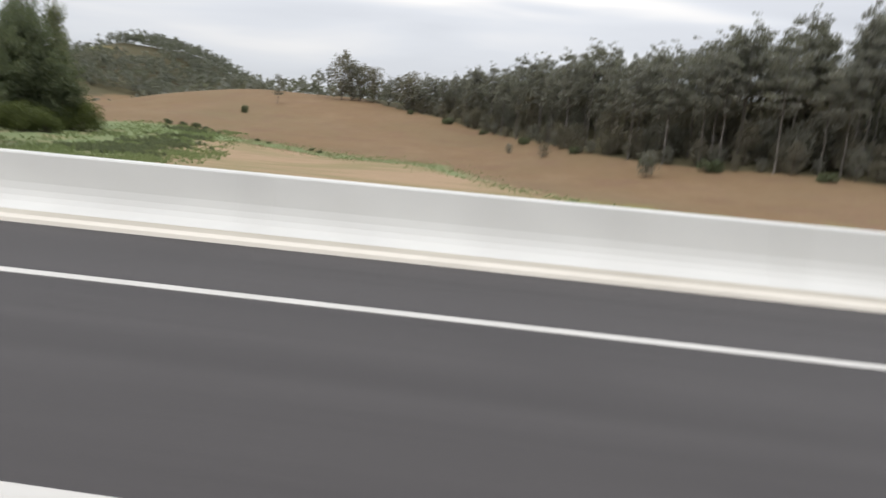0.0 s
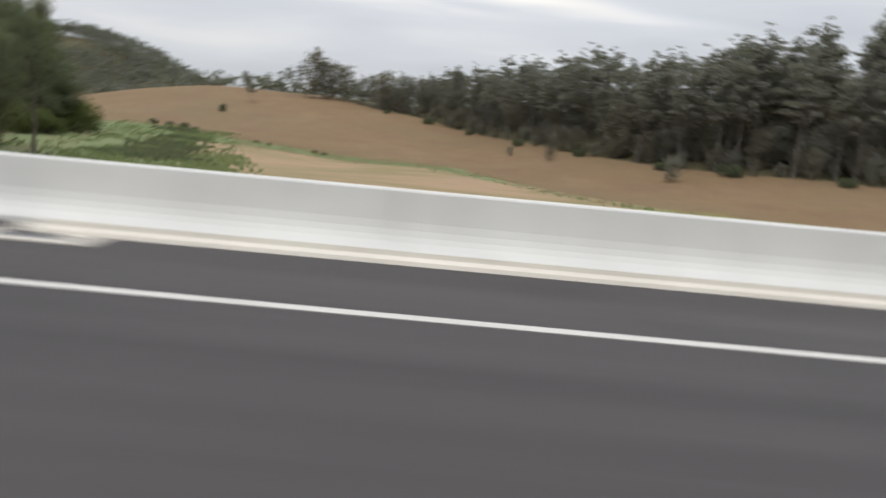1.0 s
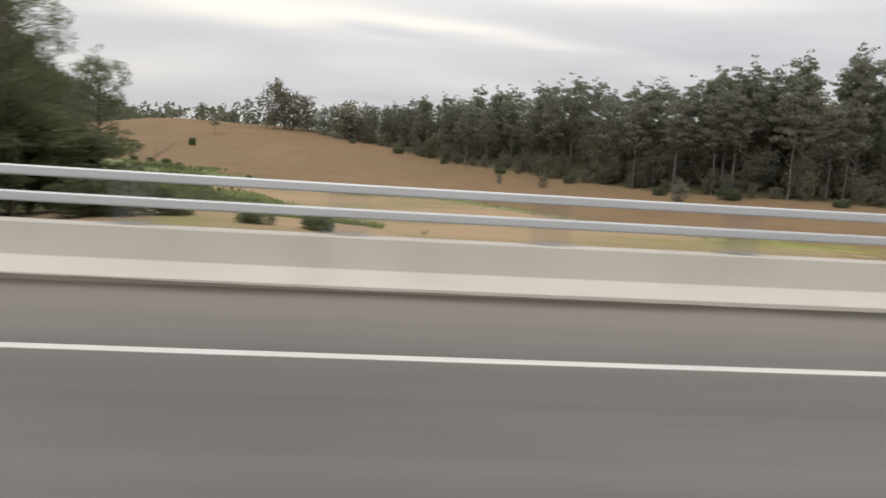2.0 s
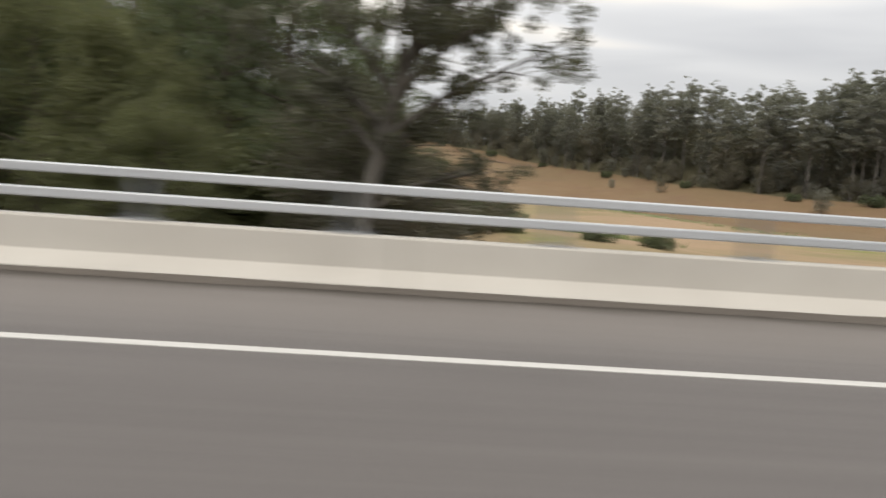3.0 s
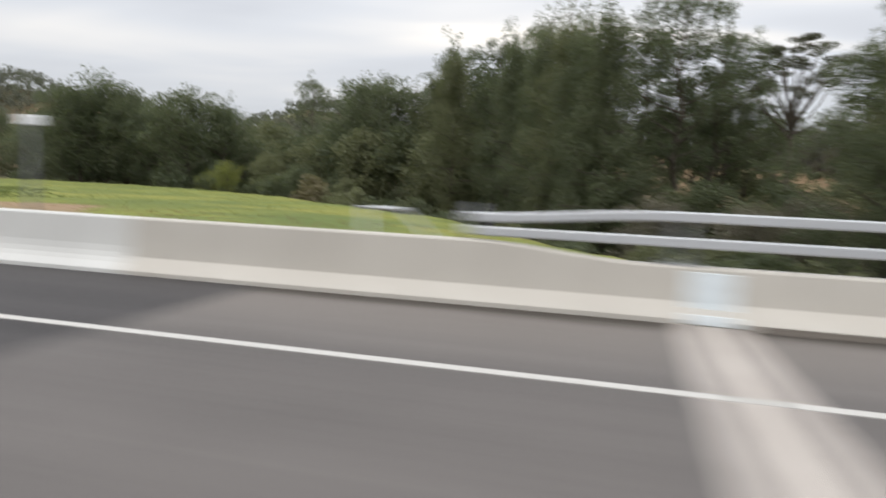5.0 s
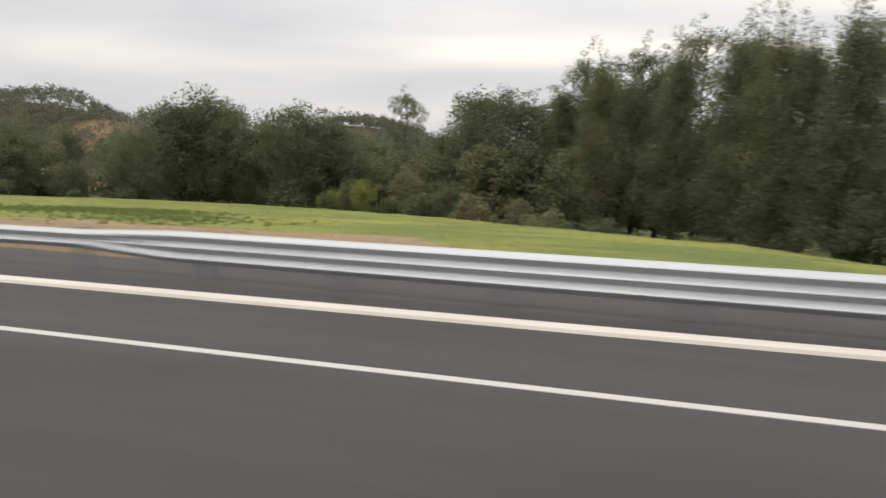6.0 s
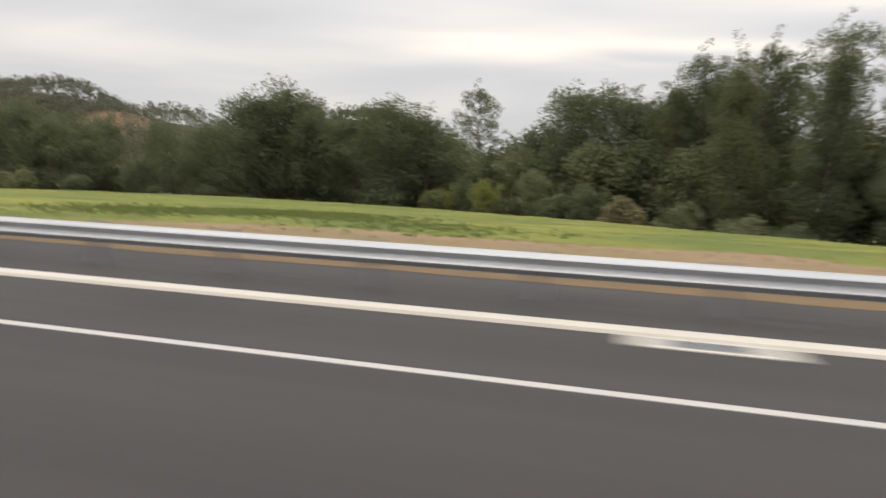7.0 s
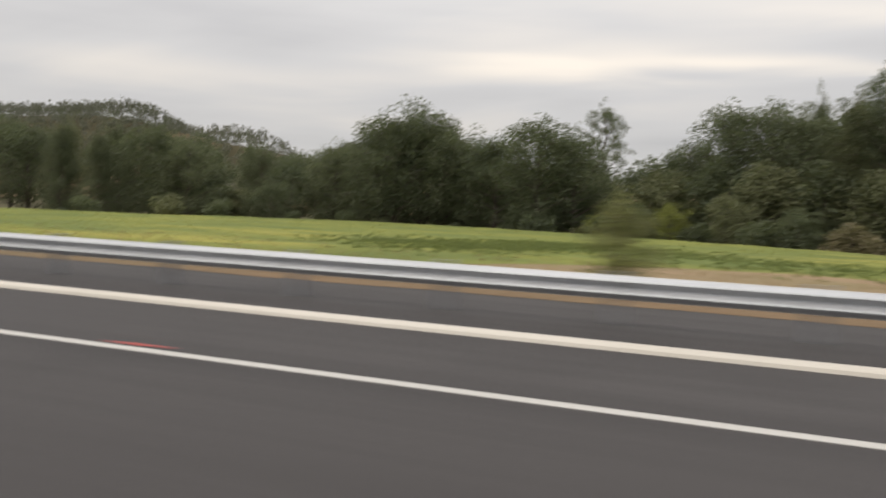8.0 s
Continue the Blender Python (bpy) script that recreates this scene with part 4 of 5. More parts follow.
def plant(proto, x, y, z=None, scale=1.0, turn=0.0, tall=1.0, sink=0.25):
    z = float(ground_z(x, y)) if z is None else z
    m = Matrix.LocRotScale((x, y, z - sink), Euler((0, 0, turn)), (scale, scale, scale * tall))
    return copy_thing(proto, m @ Matrix.Diagonal((*proto.scale, 1)).inverted())


used = set()


def place(proto, *a, **k):
    """The first plant of a kind is the prototype itself."""
    if proto.name in used:
        return plant(proto, *a, **k)
    used.add(proto.name)
    c = plant(proto, *a, **k)
    m = c.matrix_basis.copy()
    for o in (*c.children_recursive, c):
        bpy.data.objects.remove(o)
    proto.matrix_basis = m
    return proto


CREEK_L = "dark olive creek-side tree with dense feathery foliage"
cas = [tree_thing("casuarina_tree", tree_parts(10 + s, 24, 5.2, 0.10, "cone", 54, 25000, 0.52, 0.34, M_LEAF_CAS if s % 2 else M_LEAF_DARK, M_BARK, 1.35, -0.55, 0.02, 1.0, slim=0.33), CREEK_L, "tree", "creek trees") for s in range(4)]
rnd = [tree_thing("broad_tree", tree_parts(30 + s, 20, 7.0, 0.12, "round", 40, 14000, 0.44, 0.42, M_LEAF_DARK, M_BARK, 1.9, 0.1, 0.03, 0.75), "broad dark green tree with a full rounded crown", "tree", "creek trees") for s in range(3)]
tall = [tree_thing("gum_tree", tree_parts(50 + s, 30, 4.2, 0.42, "tall", 20, 2900, 0.66, 0.2, M_LEAF_GUM, M_BARK_PALE, 1.35, 0.15, 0.02, 0.42, False), "tall grey-green gum tree with a bare pale trunk", "tree", "forest edge trees") for s in range(4)]
airy = [tree_thing("open_gum_tree", tree_parts(70 + s, 27, 6.2, 0.30, "round", 32, 18000, 0.40, 0.36, M_LEAF_DARK, M_BARK, 1.2, -0.2, 0.03, 0.65, slim=0.45), "tall dark gum tree with gaps between its leaf clumps", "tree", "creek trees") for s in range(3)]
low = [tree_thing("understorey_tree", tree_parts(80 + s, 18, 6.5, 0.06, "round", 24, 1800, 1.0, 0.3, (M_LEAF_SCRUB, M_LEAF_SCRUB, M_LEAF_GUM)[s], M_BARK, 2.1, 0.1, 0.03, 0.8, False), "bushy grey-green tree filling the forest edge", "tree", "forest edge trees") for s in range(3)]
low_creek = [tree_thing("creek_understorey_tree", tree_parts(85 + s, 18, 6.5, 0.06, "round", 26, 6000, 0.7, 0.3, M_LEAF_CAS if s else M_LEAF_DARK, M_BARK, 2.0, 0.1, 0.03, 0.8, False), "bushy olive tree filling the creek bank", "tree", "creek trees") for s in range(2)]
scrub = tree_thing("brown_scrub_tree", tree_parts(88, 18, 6.8, 0.06, "round", 30, 11000, 0.42, 0.3, M_LEAF_SCRUB, M_BARK, 1.7, 0.1, 0.03, 0.8), "thin brown-olive scrub below the bridge", "tree", "creek trees")


def flat_top_parts():
    """A thin bare trunk that forks into a dome of flat, dark leaf layers with light between them."""
    r = np.random.RandomState(91)
    pieces, c, rad = [tube([(0, 0, -0.4), (0.15, 0.1, 6), (-0.1, 0.2, 12), (0.2, 0, 17)], [0.34, 0.27, 0.21, 0.14], 8)], [], []
    for i in range(34):
        a, q = i * 2.4, math.sqrt((i + 0.5) / 34)
        inner = i % 3 == 2
        tip = Vector((math.cos(a) * q * 5.3, math.sin(a) * q * 5.3, 23.4 - 4.2 * q * q - (2.6 if inner else 0) + r.normal(0, 0.25)))
        s0 = Vector((0.1, 0.1, 13.0 + 3.6 * (1 - q) + r.uniform(-0.5, 0.5)))
        m1 = s0.lerp(tip, 0.55) + Vector((0, 0, -0.7 * q))
        pieces.append(tube([s0, m1, tip], [0.1, 0.06, 0.02], 5))
        for _ in range(2):
            c.append(tuple(tip + Vector((r.normal(0, 0.6), r.normal(0, 0.6), r.normal(0, 0.12)))))
            rad.append(r.uniform(0.7, 1.15))
    tv, tf = joined(pieces)
    lv, lf = leaves(r, c, rad, 9000, 0.26, 0.32)
    return raw_mesh("trunk", tv, tf, M_BARK, True), raw_mesh("crown", lv, lf, M_LEAF_BACKLIT)


umb = tree_thing("flat_topped_tree", flat_top_parts(), "flat-topped tree with a thin bare trunk", "tree")


def bush_mesh(seed, w, h, count, size, leaf):
    rng = np.random.RandomState(seed)
    c, r, stems = [], [], []
    for i in range(16):
        a, q = rng.uniform(0, 6.28), rng.uniform(0, 1) ** 0.6
        p = (math.cos(a) * q * w * 0.4, math.sin(a) * q * w * 0.4, h * (0.18 + 0.6 * rng.uniform(0, 1) * (1.1 - 0.6 * q)))
        c.append(p)
        r.append(min(w, h) * rng.uniform(0.13, 0.34))
        stems.append(tube([(p[0] * 0.1, p[1] * 0.1, -0.2), (p[0] * 0.5, p[1] * 0.5, p[2] * 0.5), p], [0.05 * h / 3, 0.03 * h / 3, 0.01], 5))
    v, f = leaves(rng, c, r, count, size, 0.85, 0.0)
    v[:, 2] = np.maximum(v[:, 2], 0.02)
    tv, tf = joined(stems)
    return raw_mesh("trunk", tv, tf, M_BARK, True), raw_mesh("crown", v, f, leaf)


shrub = [tree_thing("shrub", bush_mesh(110 + s, 5.5, 4.5, 1700, 0.46, lf), lab, "shrub", "creek undergrowth") for s, (lf, lab) in enumerate(((M_LEAF_DARK, "dark green shrub at the foot of the trees"), (M_LEAF_CAS, "olive shrub at the foot of the trees"), (M_LEAF_DARK, "dark green shrub at the foot of the trees"), (M_LEAF_TAN, "tan dry shrub at the rim of the paddock")))]

clump = tree_thing("clump_shrub", bush_mesh(120, 5.5, 4.5, 9000, 0.2, M_LEAF_CLUMP), "dense olive green rounded shrub at the edge of the weeds", "shrub", "pasture shrubs")

wattle = tree_thing("wattle_shrub", tree_parts(140, 8.2, 3.4, 0.05, "round", 24, 6000, 0.30, 0.11, M_LEAF_BRIGHT, M_BARK, 0.95, 0.0, 0.05, 0.8), "loose yellow-green shrub at the rim of the paddock", "shrub", "creek undergrowth")

rng = random.Random(7)


def top_at(protos, k, x, y, ztop, native):
    """Plant a tree whose top reaches the height ztop."""
    g = float(ground_z(x, y))
    s = 1.05 * (ztop - g) / native
    w = min(max(s, 0.75), 1.3)
    return place(protos[k % len(protos)], x, y, scale=w, turn=rng.uniform(0, 6.28), tall=s / w)


# the tree line beyond the green paddock: x, y, height of the top
PADDOCK_TREES = [(-335, 140, 21, 1), (-331, 150, 20, 1), (-298, 165, 20, 1), (-281, 158, 25, 1), (-272, 161, 30, 1), (-277, 157, 27, 1), (-267, 163, 27, 1), (-262, 166, 21, 1), (-252, 160, 22, 1), (-241, 154, 25, 1), (-236, 162, 21, 0), (-233, 158, 22, 1), (-231, 206, 34, 2), (-208, 180, 23, 1), (-199, 170, 31, 1), (-191, 165, 30, 1), (-185, 168, 27, 2), (-178, 160, 29, 0), (-171, 158, 34, 2), (-161, 150, 35, 2), (-149, 140, 35.5, 2), (-166, 166, 33, 1), (-156, 160, 35, 1), (-179, 172, 28, 1), (-141, 128, 33.5, 0)]
for k, (x, y, zt, kind) in enumerate(PADDOCK_TREES):
    top_at((cas, rnd, airy)[kind], k, x, y, zt, (24, 22, 27)[kind])
WEST_TREES = [(-396, 150, 25, 1), (-374, 150, 23, 0), (-356, 150, 22, 0), (-350, 168, 20, 1), (-330, 138, 19, 0), (-309, 152, 8, 1), (-345, 132, 18, 0), (-322, 136, 17, 1), (-366, 140, 21, 0), (-384, 146, 22, 1), (-338, 152, 19, 1), (-408, 148, 25, 0), (-362, 160, 20, 1), (-377, 250, 27, 1), (-388, 258, 28, 0), (-366, 262, 25, 1), (-398, 240, 28, 1)]
for k, (x, y, zt, kind) in enumerate(WEST_TREES):
    top_at((cas, rnd, airy)[kind], k, x, y, zt, (24, 22, 27)[kind])
# trees along the creek beside the bridge
CREEK_TREES = [(-154, 128, 30, 0), (-167, 138, 30, 0), (-146, 112, 29, 0), (-142, 104, 28, 0), (-135, 92, 26, 0), (-126, 97, 29, 2), (-130.5, 103, 25, 2), (-121.5, 100, 25, 2), (-118.5, 108, 21, 2), (-115, 112, 17, 2), (-139, 98, 25, 0), (-106.5, 74, 24, 0), (-101, 66, 25, 2), (-96, 74, 27, 2), (-103, 82, 25, 0), (-90.5, 58, 23, 2), (-85.5, 66, 18, 2), (-95, 56, 20, 2), (-84, 54, 11, 2), (-87, 47, 8.5, 2)]
for k, (x, y, zt, kind) in enumerate(CREEK_TREES):
    top_at((cas, rnd, airy)[kind], k, x, y, zt, (24, 22, 27)[kind])
top_at([umb], 0, -111, 104, 23.0, 24)
for k, (x, y, zt) in enumerate(((-132, 92, 3.5), (-127.5, 90, 1.5), (-123, 88, 2.5), (-117, 90, 0.5), (-113, 92, 2.8), (-107, 96, 3.5), (-120, 118, 4.0), (-109, 122, 5.0))):
    top_at(low_creek, k, x, y, zt, 18)
for k, (x, y, zt) in enumerate(((-129, 82, 1.0), (-119, 80, 0.5), (-112, 84, 1.5))):
    top_at([scrub], 0, x, y, zt, 18)

# a second row that closes the line, lower, behind the first
for k in range(52):
    u = k / 51
    x = -100 - 255 * u + rng.uniform(-4, 4)
    y = 120 + 70 * min(1, u * 1.7) - 45 * max(0, u - 0.75) * 4 * 0.6 + rng.uniform(-8, 10)
    zt = rng.uniform(11, 17)
    if -0.91 < (x + 183) / y < -0.82:
        zt = 4.5                            # a gap through which the far hill shows
    if x > -133:
        top_at(airy, k, x, y, zt + 4, 27)   # bare trunks that let the hill show between them
    else:
        top_at(low_creek, k // 2, x, y, zt, 18)

# undergrowth along the rim
for k in range(40):
    u = (k + rng.uniform(0, 0.8)) / 40 * (len(RIM) - 4)
    i = min(int(u), len(RIM) - 5) + 2
    t = u - int(u)
    x = RIM[i][0] + (RIM[i + 1][0] - RIM[i][0]) * t
    y = RIM[i][1] + (RIM[i + 1][1] - RIM[i][1]) * t
    s = rng.uniform(0.6, 1.4) if x < -165 else rng.uniform(0.5, 1.0)
    place(shrub[0 if k % 5 else 1], x + rng.uniform(4, 9), y + rng.uniform(3, 9), scale=s, turn=rng.uniform(0, 6))
for x, y, s in ((-220, 137, 1.0), (-212, 126, 0.8), (-226, 140, 0.8), (-187, 113, 1.5), (-171, 94, 1.1), (-181, 108, 0.9)):
    place(wattle if x < -205 else shrub[3] if x < -185 else shrub[1], x, y, scale=s, turn=rng.uniform(0, 6))

for k in range(18):
    u = k / 17
    x, y = -160 - 88 * u + rng.uniform(-2, 2), 92 + 58 * u ** 0.8 + rng.uniform(0, 5)
    place((shrub[2], low_creek[0], shrub[0], low_creek[1], shrub[0])[k % 5], x, y, scale=rng.uniform(0.9, 1.7) if k % 5 not in (1, 3) else rng.uniform(0.3, 0.5), turn=rng.uniform(0, 6), tall=rng.uniform(0.8, 1.3))

# ---- the great gum beside the bridge
gum_path = [(-82.6, 36.0, -8.5), (-82.4, 36.0, -4), (-82.0, 36.1, 0.5), (-81.3, 36.2, 4), (-80.2, 36.4, 8), (-79.6, 36.6, 12), (-79.3, 36.6, 16)]


def great_gum():
    r = np.random.RandomState(5)
    top = tagged(new("great_gum_tree"), "large gum tree with pale trunk and spreading ragged limbs", "tree")
    top.location = (-82.5, 36, float(ground_z(-82.5, 36)))
    o = top.location
    base = [tuple(Vector(p) - o) for p in gum_path]
    pieces, c, rad = [tube(base, [0.62, 0.5, 0.44, 0.36, 0.28, 0.18, 0.06], 10)], [], []
    limbs = [(1.5, -78, 38, 4.8), (3.0, -72.2, 36, 8.6), (5.5, -73.5, 34.5, 11), (7, -75, 39, 14.5), (3.5, -90, 37, 9), (5, -88, 34, 13), (8.5, -84, 36, 17), (2.0, -86, 35, 5.5), (10, -77, 36, 18), (-1.0, -75.5, 37.5, 2.2), (4.5, -77.5, 39.5, 9.5), (6, -81, 33, 11), (3, -85, 38.5, 7), (8, -79, 40, 13), (6.5, -76, 37, 12)]
    for z0, x, y, z in limbs:
        k = max(i for i, p in enumerate(gum_path[:-1]) if p[2] <= z0)
        s = Vector(gum_path[k]).lerp(Vector(gum_path[k + 1]), (z0 - gum_path[k][2]) / (gum_path[k + 1][2] - gum_path[k][2])) - o
        e = Vector((x, y, z)) - o
        m1 = s.lerp(e, 0.35) + Vector((0, 0, 0.5))
        m2 = s.lerp(e, 0.7) + Vector((r.normal(0, 0.4), r.normal(0, 0.4), 0.2))
        pieces.append(tube([s, m1, m2, e], [0.2, 0.14, 0.08, 0.02], 6))
        for q in np.linspace(0.35, 1.0, 7):
            cc = s.lerp(e, q)
            for _ in range(3):
                off = Vector((r.normal(0, 1.3), r.normal(0, 1.3), r.normal(0, 0.8)))
                tw = cc + off
                pieces.append(tube([cc, cc.lerp(tw, 0.6) + Vector((0, 0, 0.15)), tw], [0.035, 0.02, 0.008], 4))
                c.append(tuple(tw))
                rad.append(r.uniform(0.35, 0.95))
    tv, tf = joined(pieces)
    part("trunk", raw_mesh("trunk", tv, tf, M_BARK_DIMMED, True), top)
    v, f = leaves(r, c, rad, 38000, 0.25, 0.8, 0.35)
    part("crown", raw_mesh("crown", v, f, M_LEAF_BACKLIT), top)


great_gum()
# trees and shrubs close below the bridge
near_cas = [tree_thing("river_oak_tree", tree_parts(130 + s, 20, (6.4, 5.0)[s], 0.10, ("round", "cone")[s], 40, 36000, 0.34, 0.3, M_LEAF_OAK, M_BARK, (1.25, 1.15)[s], 0.5, 0.03, 0.9, slim=0.42), "olive river oak with fine hanging needles beside the bridge", "tree", "creek trees") for s in range(2)]
dark_oak = tree_thing("river_oak_tree", tree_parts(134, 20, 6.0, 0.10, "round", 34, 30000, 0.34, 0.3, M_LEAF_DARK, M_BARK, 1.1, 0.4, 0.03, 0.8, slim=0.42), "dark green river oak with gaps in its crown beside the bridge", "tree", "creek trees")
for x, y, zt in ((-110, 50, 18), (-113.5, 57, 15)):
    top_at([dark_oak], 0, x, y, zt, 20)
for k, (x, y, zt) in enumerate(((-94.5, 41, 5), (-99.5, 44, 11.5), (-105, 47, 13.5), (-102, 55, 14), (-97.5, 50, 9))):
    top_at(near_cas, k, x, y, zt, 20)
for k in range(26):
    x = -86 - 44 * k / 25 + rng.uniform(-2, 2)
    y = 33 + 26 * max(0, k / 25 - 0.25) + rng.uniform(-4, 6)
    place(shrub[k % 3], x, y, scale=rng.uniform(0.7, 1.2), turn=rng.uniform(0, 6))
for x, y, s in ((-74.5, 62, 1.2), (-77, 60, 1.1), (-71, 64, 0.8)):
    place(shrub[0], x, y, scale=s, turn=rng.uniform(0, 6))
for x, y, s in ((-57.6, 60.5, 0.62), (-62.9, 60.5, 0.58)):
    place(shrub[2], x, y, scale=s, turn=rng.uniform(0, 6))

for k, (x, y, zt) in enumerate(((-78.5, 39, 2.0), (-81, 43, 4.0), (-84, 44, 6.0))):
    top_at([scrub], 0, x, y, zt, 18)


def dead_branch():
    top = tagged(new("dead_tree"), "bare dead branches standing beside the creek", "dead tree")
    top.location = (-73.0, 60, float(ground_z(-73.0, 60)))
    z = -top.location.z
    p = [tube([(0, 0, -0.3), (0.1, 0, z * 0.5), (0.5, 0, z)], [0.14, 0.1, 0.08], 6),
         tube([(0.5, 0, z), (1.6, 0.2, z + 1.4), (3.4, 0.3, z + 2.8)], [0.08, 0.05, 0.015], 5),
         tube([(0.5, 0, z), (0.4, 0.1, z + 1.2), (0.2, 0.1, z + 2.2)], [0.06, 0.04, 0.012], 5),
         tube([(1.6, 0.2, z + 1.4), (1.7, 0.2, z + 2.2), (1.5, 0.2, z + 3.0)], [0.04, 0.025, 0.01], 5)]
    v, f = joined(p)
    part("trunk", raw_mesh("trunk", v, f, M_BARK, True), top)


dead_branch()

for k, (x, y, zt) in enumerate(((-97, 62, 6.5), (-93.5, 66, 6.0), (-89.5, 64, 6.5), (-86, 70, 5.5), (-100, 70, 8.0), (-91, 52, 3.5), (-82, 72, 4.0))):
    top_at(low_creek, k, x, y, zt, 18)
for k, (x, y, zt) in enumerate(((-150, 208, 19), (-157, 205, 25), (-165, 208, 27), (-174, 212, 28), (-145, 206, 12), (-182, 214, 26), (-161, 201, 15), (-154, 200, 11))):
    top_at([low_creek[0]], k, x, y, zt, 18)

for k, (x, y, zt) in enumerate(((-97, 62, 6.5), (-93.5, 66, 6.0), (-89.5, 64, 6.5), (-86, 70, 5.5), (-100, 70, 8.0), (-91, 52, 3.5), (-82, 72, 4.0))):
    top_at(low_creek, k, x, y, zt, 18)
for k, (x, y, zt) in enumerate(((-150, 210, 17), (-158, 208, 21), (-167, 212, 22), (-176, 216, 24), (-145, 208, 11))):
    top_at([low_creek[0]], k, x, y, zt, 18)

# ---- hill pasture: single trees on the ridge, shrubs, the clump beside the weeds
for k, (x, y, zt) in enumerate(((-116, 440, 53), (-134, 448, 43), (-127, 444, 44), (-106, 448, 47), (-97, 452, 46), (-86, 446, 40), (-163, 452, 38), (-73, 438, 41), (-111, 446, 48), (-80, 440, 42), (-68, 434, 43), (-60, 428, 42))):
    top_at(tall if k in (1, 2, 6, 9) else low, k, x, y, zt, 31 if k in (1, 2, 6, 9) else 18)
for k, (x, y, s) in enumerate(((35, 190, 0.42), (9, 248, 0.3), (-3.5, 268, 0.22))):
    place(low[2 - k % 2], x, y, scale=s, turn=k * 1.7)
for k, (x, y, zt, kind) in enumerate(((-157, 207, 34, 1), (-164, 214, 40, 1), (-172, 222, 40, 0), (-161, 226, 40, 0))):
    top_at((cas, rnd)[kind], k, x, y, zt, (24, 22)[kind])
place(shrub[2], -141, 344, scale=0.75, tall=1.9)
top_at(tall, 0, -141.7, 393, 27, 31)
for x, y, s in ((-139, 207, 2.7), (-144, 209, 2.9), (-136, 187, 1.7), (-141, 183, 2.2), (-150, 197, 2.4), (-156, 196, 2.4), (-147, 192, 2.3)):
    place(clump, x, y, scale=s, turn=x)

# ---- gum forest on the rise to the east
EDGE = FOREST_EDGE[:-1]
TOPS = [38, 44, 45, 44, 43, 42, 43, 46, 49, 51]
for row in range(4):
    for k in range(36):
        u = (k + rng.uniform(0, 0.9)) / 36 * (len(EDGE) - 1)
        i = min(int(u), len(EDGE) - 2)
        t = u - i
        x = EDGE[i][0] + (EDGE[i + 1][0] - EDGE[i][0]) * t
        y = EDGE[i][1] + (EDGE[i + 1][1] - EDGE[i][1]) * t
        zt = TOPS[i] + (TOPS[i + 1] - TOPS[i]) * t
        x, y = x + 3 + row * 6.0 + rng.uniform(-2.5, 4), y + 4 + row * 7.5 + rng.uniform(-2, 5)
        g = float(ground_z(x, y))
        s = max(0.55, (zt + 2 + rng.uniform(-5.5, 2.0) - g) / 30) * (rng.uniform(0.62, 0.85) if row == 0 else 1.0)
        w = min(s, 1.2) * rng.uniform(0.9, 1.25)
        place(tall[(k + row) % 4], x, y, scale=w, tall=s / w, turn=rng.uniform(0, 6))
for k in range(84):
    u = (k + rng.uniform(0, 0.9)) / 84 * (len(EDGE) - 1)
    i = min(int(u), len(EDGE) - 2)
    x = EDGE[i][0] + (EDGE[i + 1][0] - EDGE[i][0]) * (u - i)
    y = EDGE[i][1] + (EDGE[i + 1][1] - EDGE[i][1]) * (u - i)
    place(low[(0, 1, 1, 2)[k % 4]], x + rng.uniform(2, 22), y + rng.uniform(4, 24), scale=rng.uniform(0.45, 0.85) if k % 2 else rng.uniform(0.3, 0.6), turn=rng.uniform(0, 6))

for k in range(78):
    u = (k + rng.uniform(0, 0.9)) / 78 * (len(EDGE) - 1)
    i = min(int(u), len(EDGE) - 2)
    x = EDGE[i][0] + (EDGE[i + 1][0] - EDGE[i][0]) * (u - i)
    y = EDGE[i][1] + (EDGE[i + 1][1] - EDGE[i][1]) * (u - i)
    place(low[(1, 2, 1, 0)[k % 4]], x + rng.uniform(6, 34), y + rng.uniform(10, 38), scale=rng.uniform(0.8, 1.15), turn=rng.uniform(0, 6))

for k in range(70):
    u = (k + rng.uniform(0, 0.9)) / 70 * (len(EDGE) - 1)
    i = min(int(u), len(EDGE) - 2)
    x = EDGE[i][0] + (EDGE[i + 1][0] - EDGE[i][0]) * (u - i)
    y = EDGE[i][1] + (EDGE[i + 1][1] - EDGE[i][1]) * (u - i)
    if k % 7 == 3:
        place(shrub[2], x + rng.uniform(-3, 3), y + rng.uniform(-4, 4), scale=rng.uniform(0.8, 1.6), tall=rng.uniform(0.9, 1.3), turn=rng.uniform(0, 6))
    else:
        place(low[(1, 2, 1, 2, 0)[k % 5]], x + rng.uniform(0, 6), y + rng.uniform(1, 7), scale=rng.uniform(0.22, 0.5), tall=rng.uniform(0.8, 1.3), turn=rng.uniform(0, 6))


for k in range(40):
    place(low[(1, 2, 0)[k % 3]], 78 + 3.6 * k + rng.uniform(-4, 4), 222 + rng.uniform(-18, 50), scale=rng.uniform(1.15, 1.6), turn=rng.uniform(0, 6))


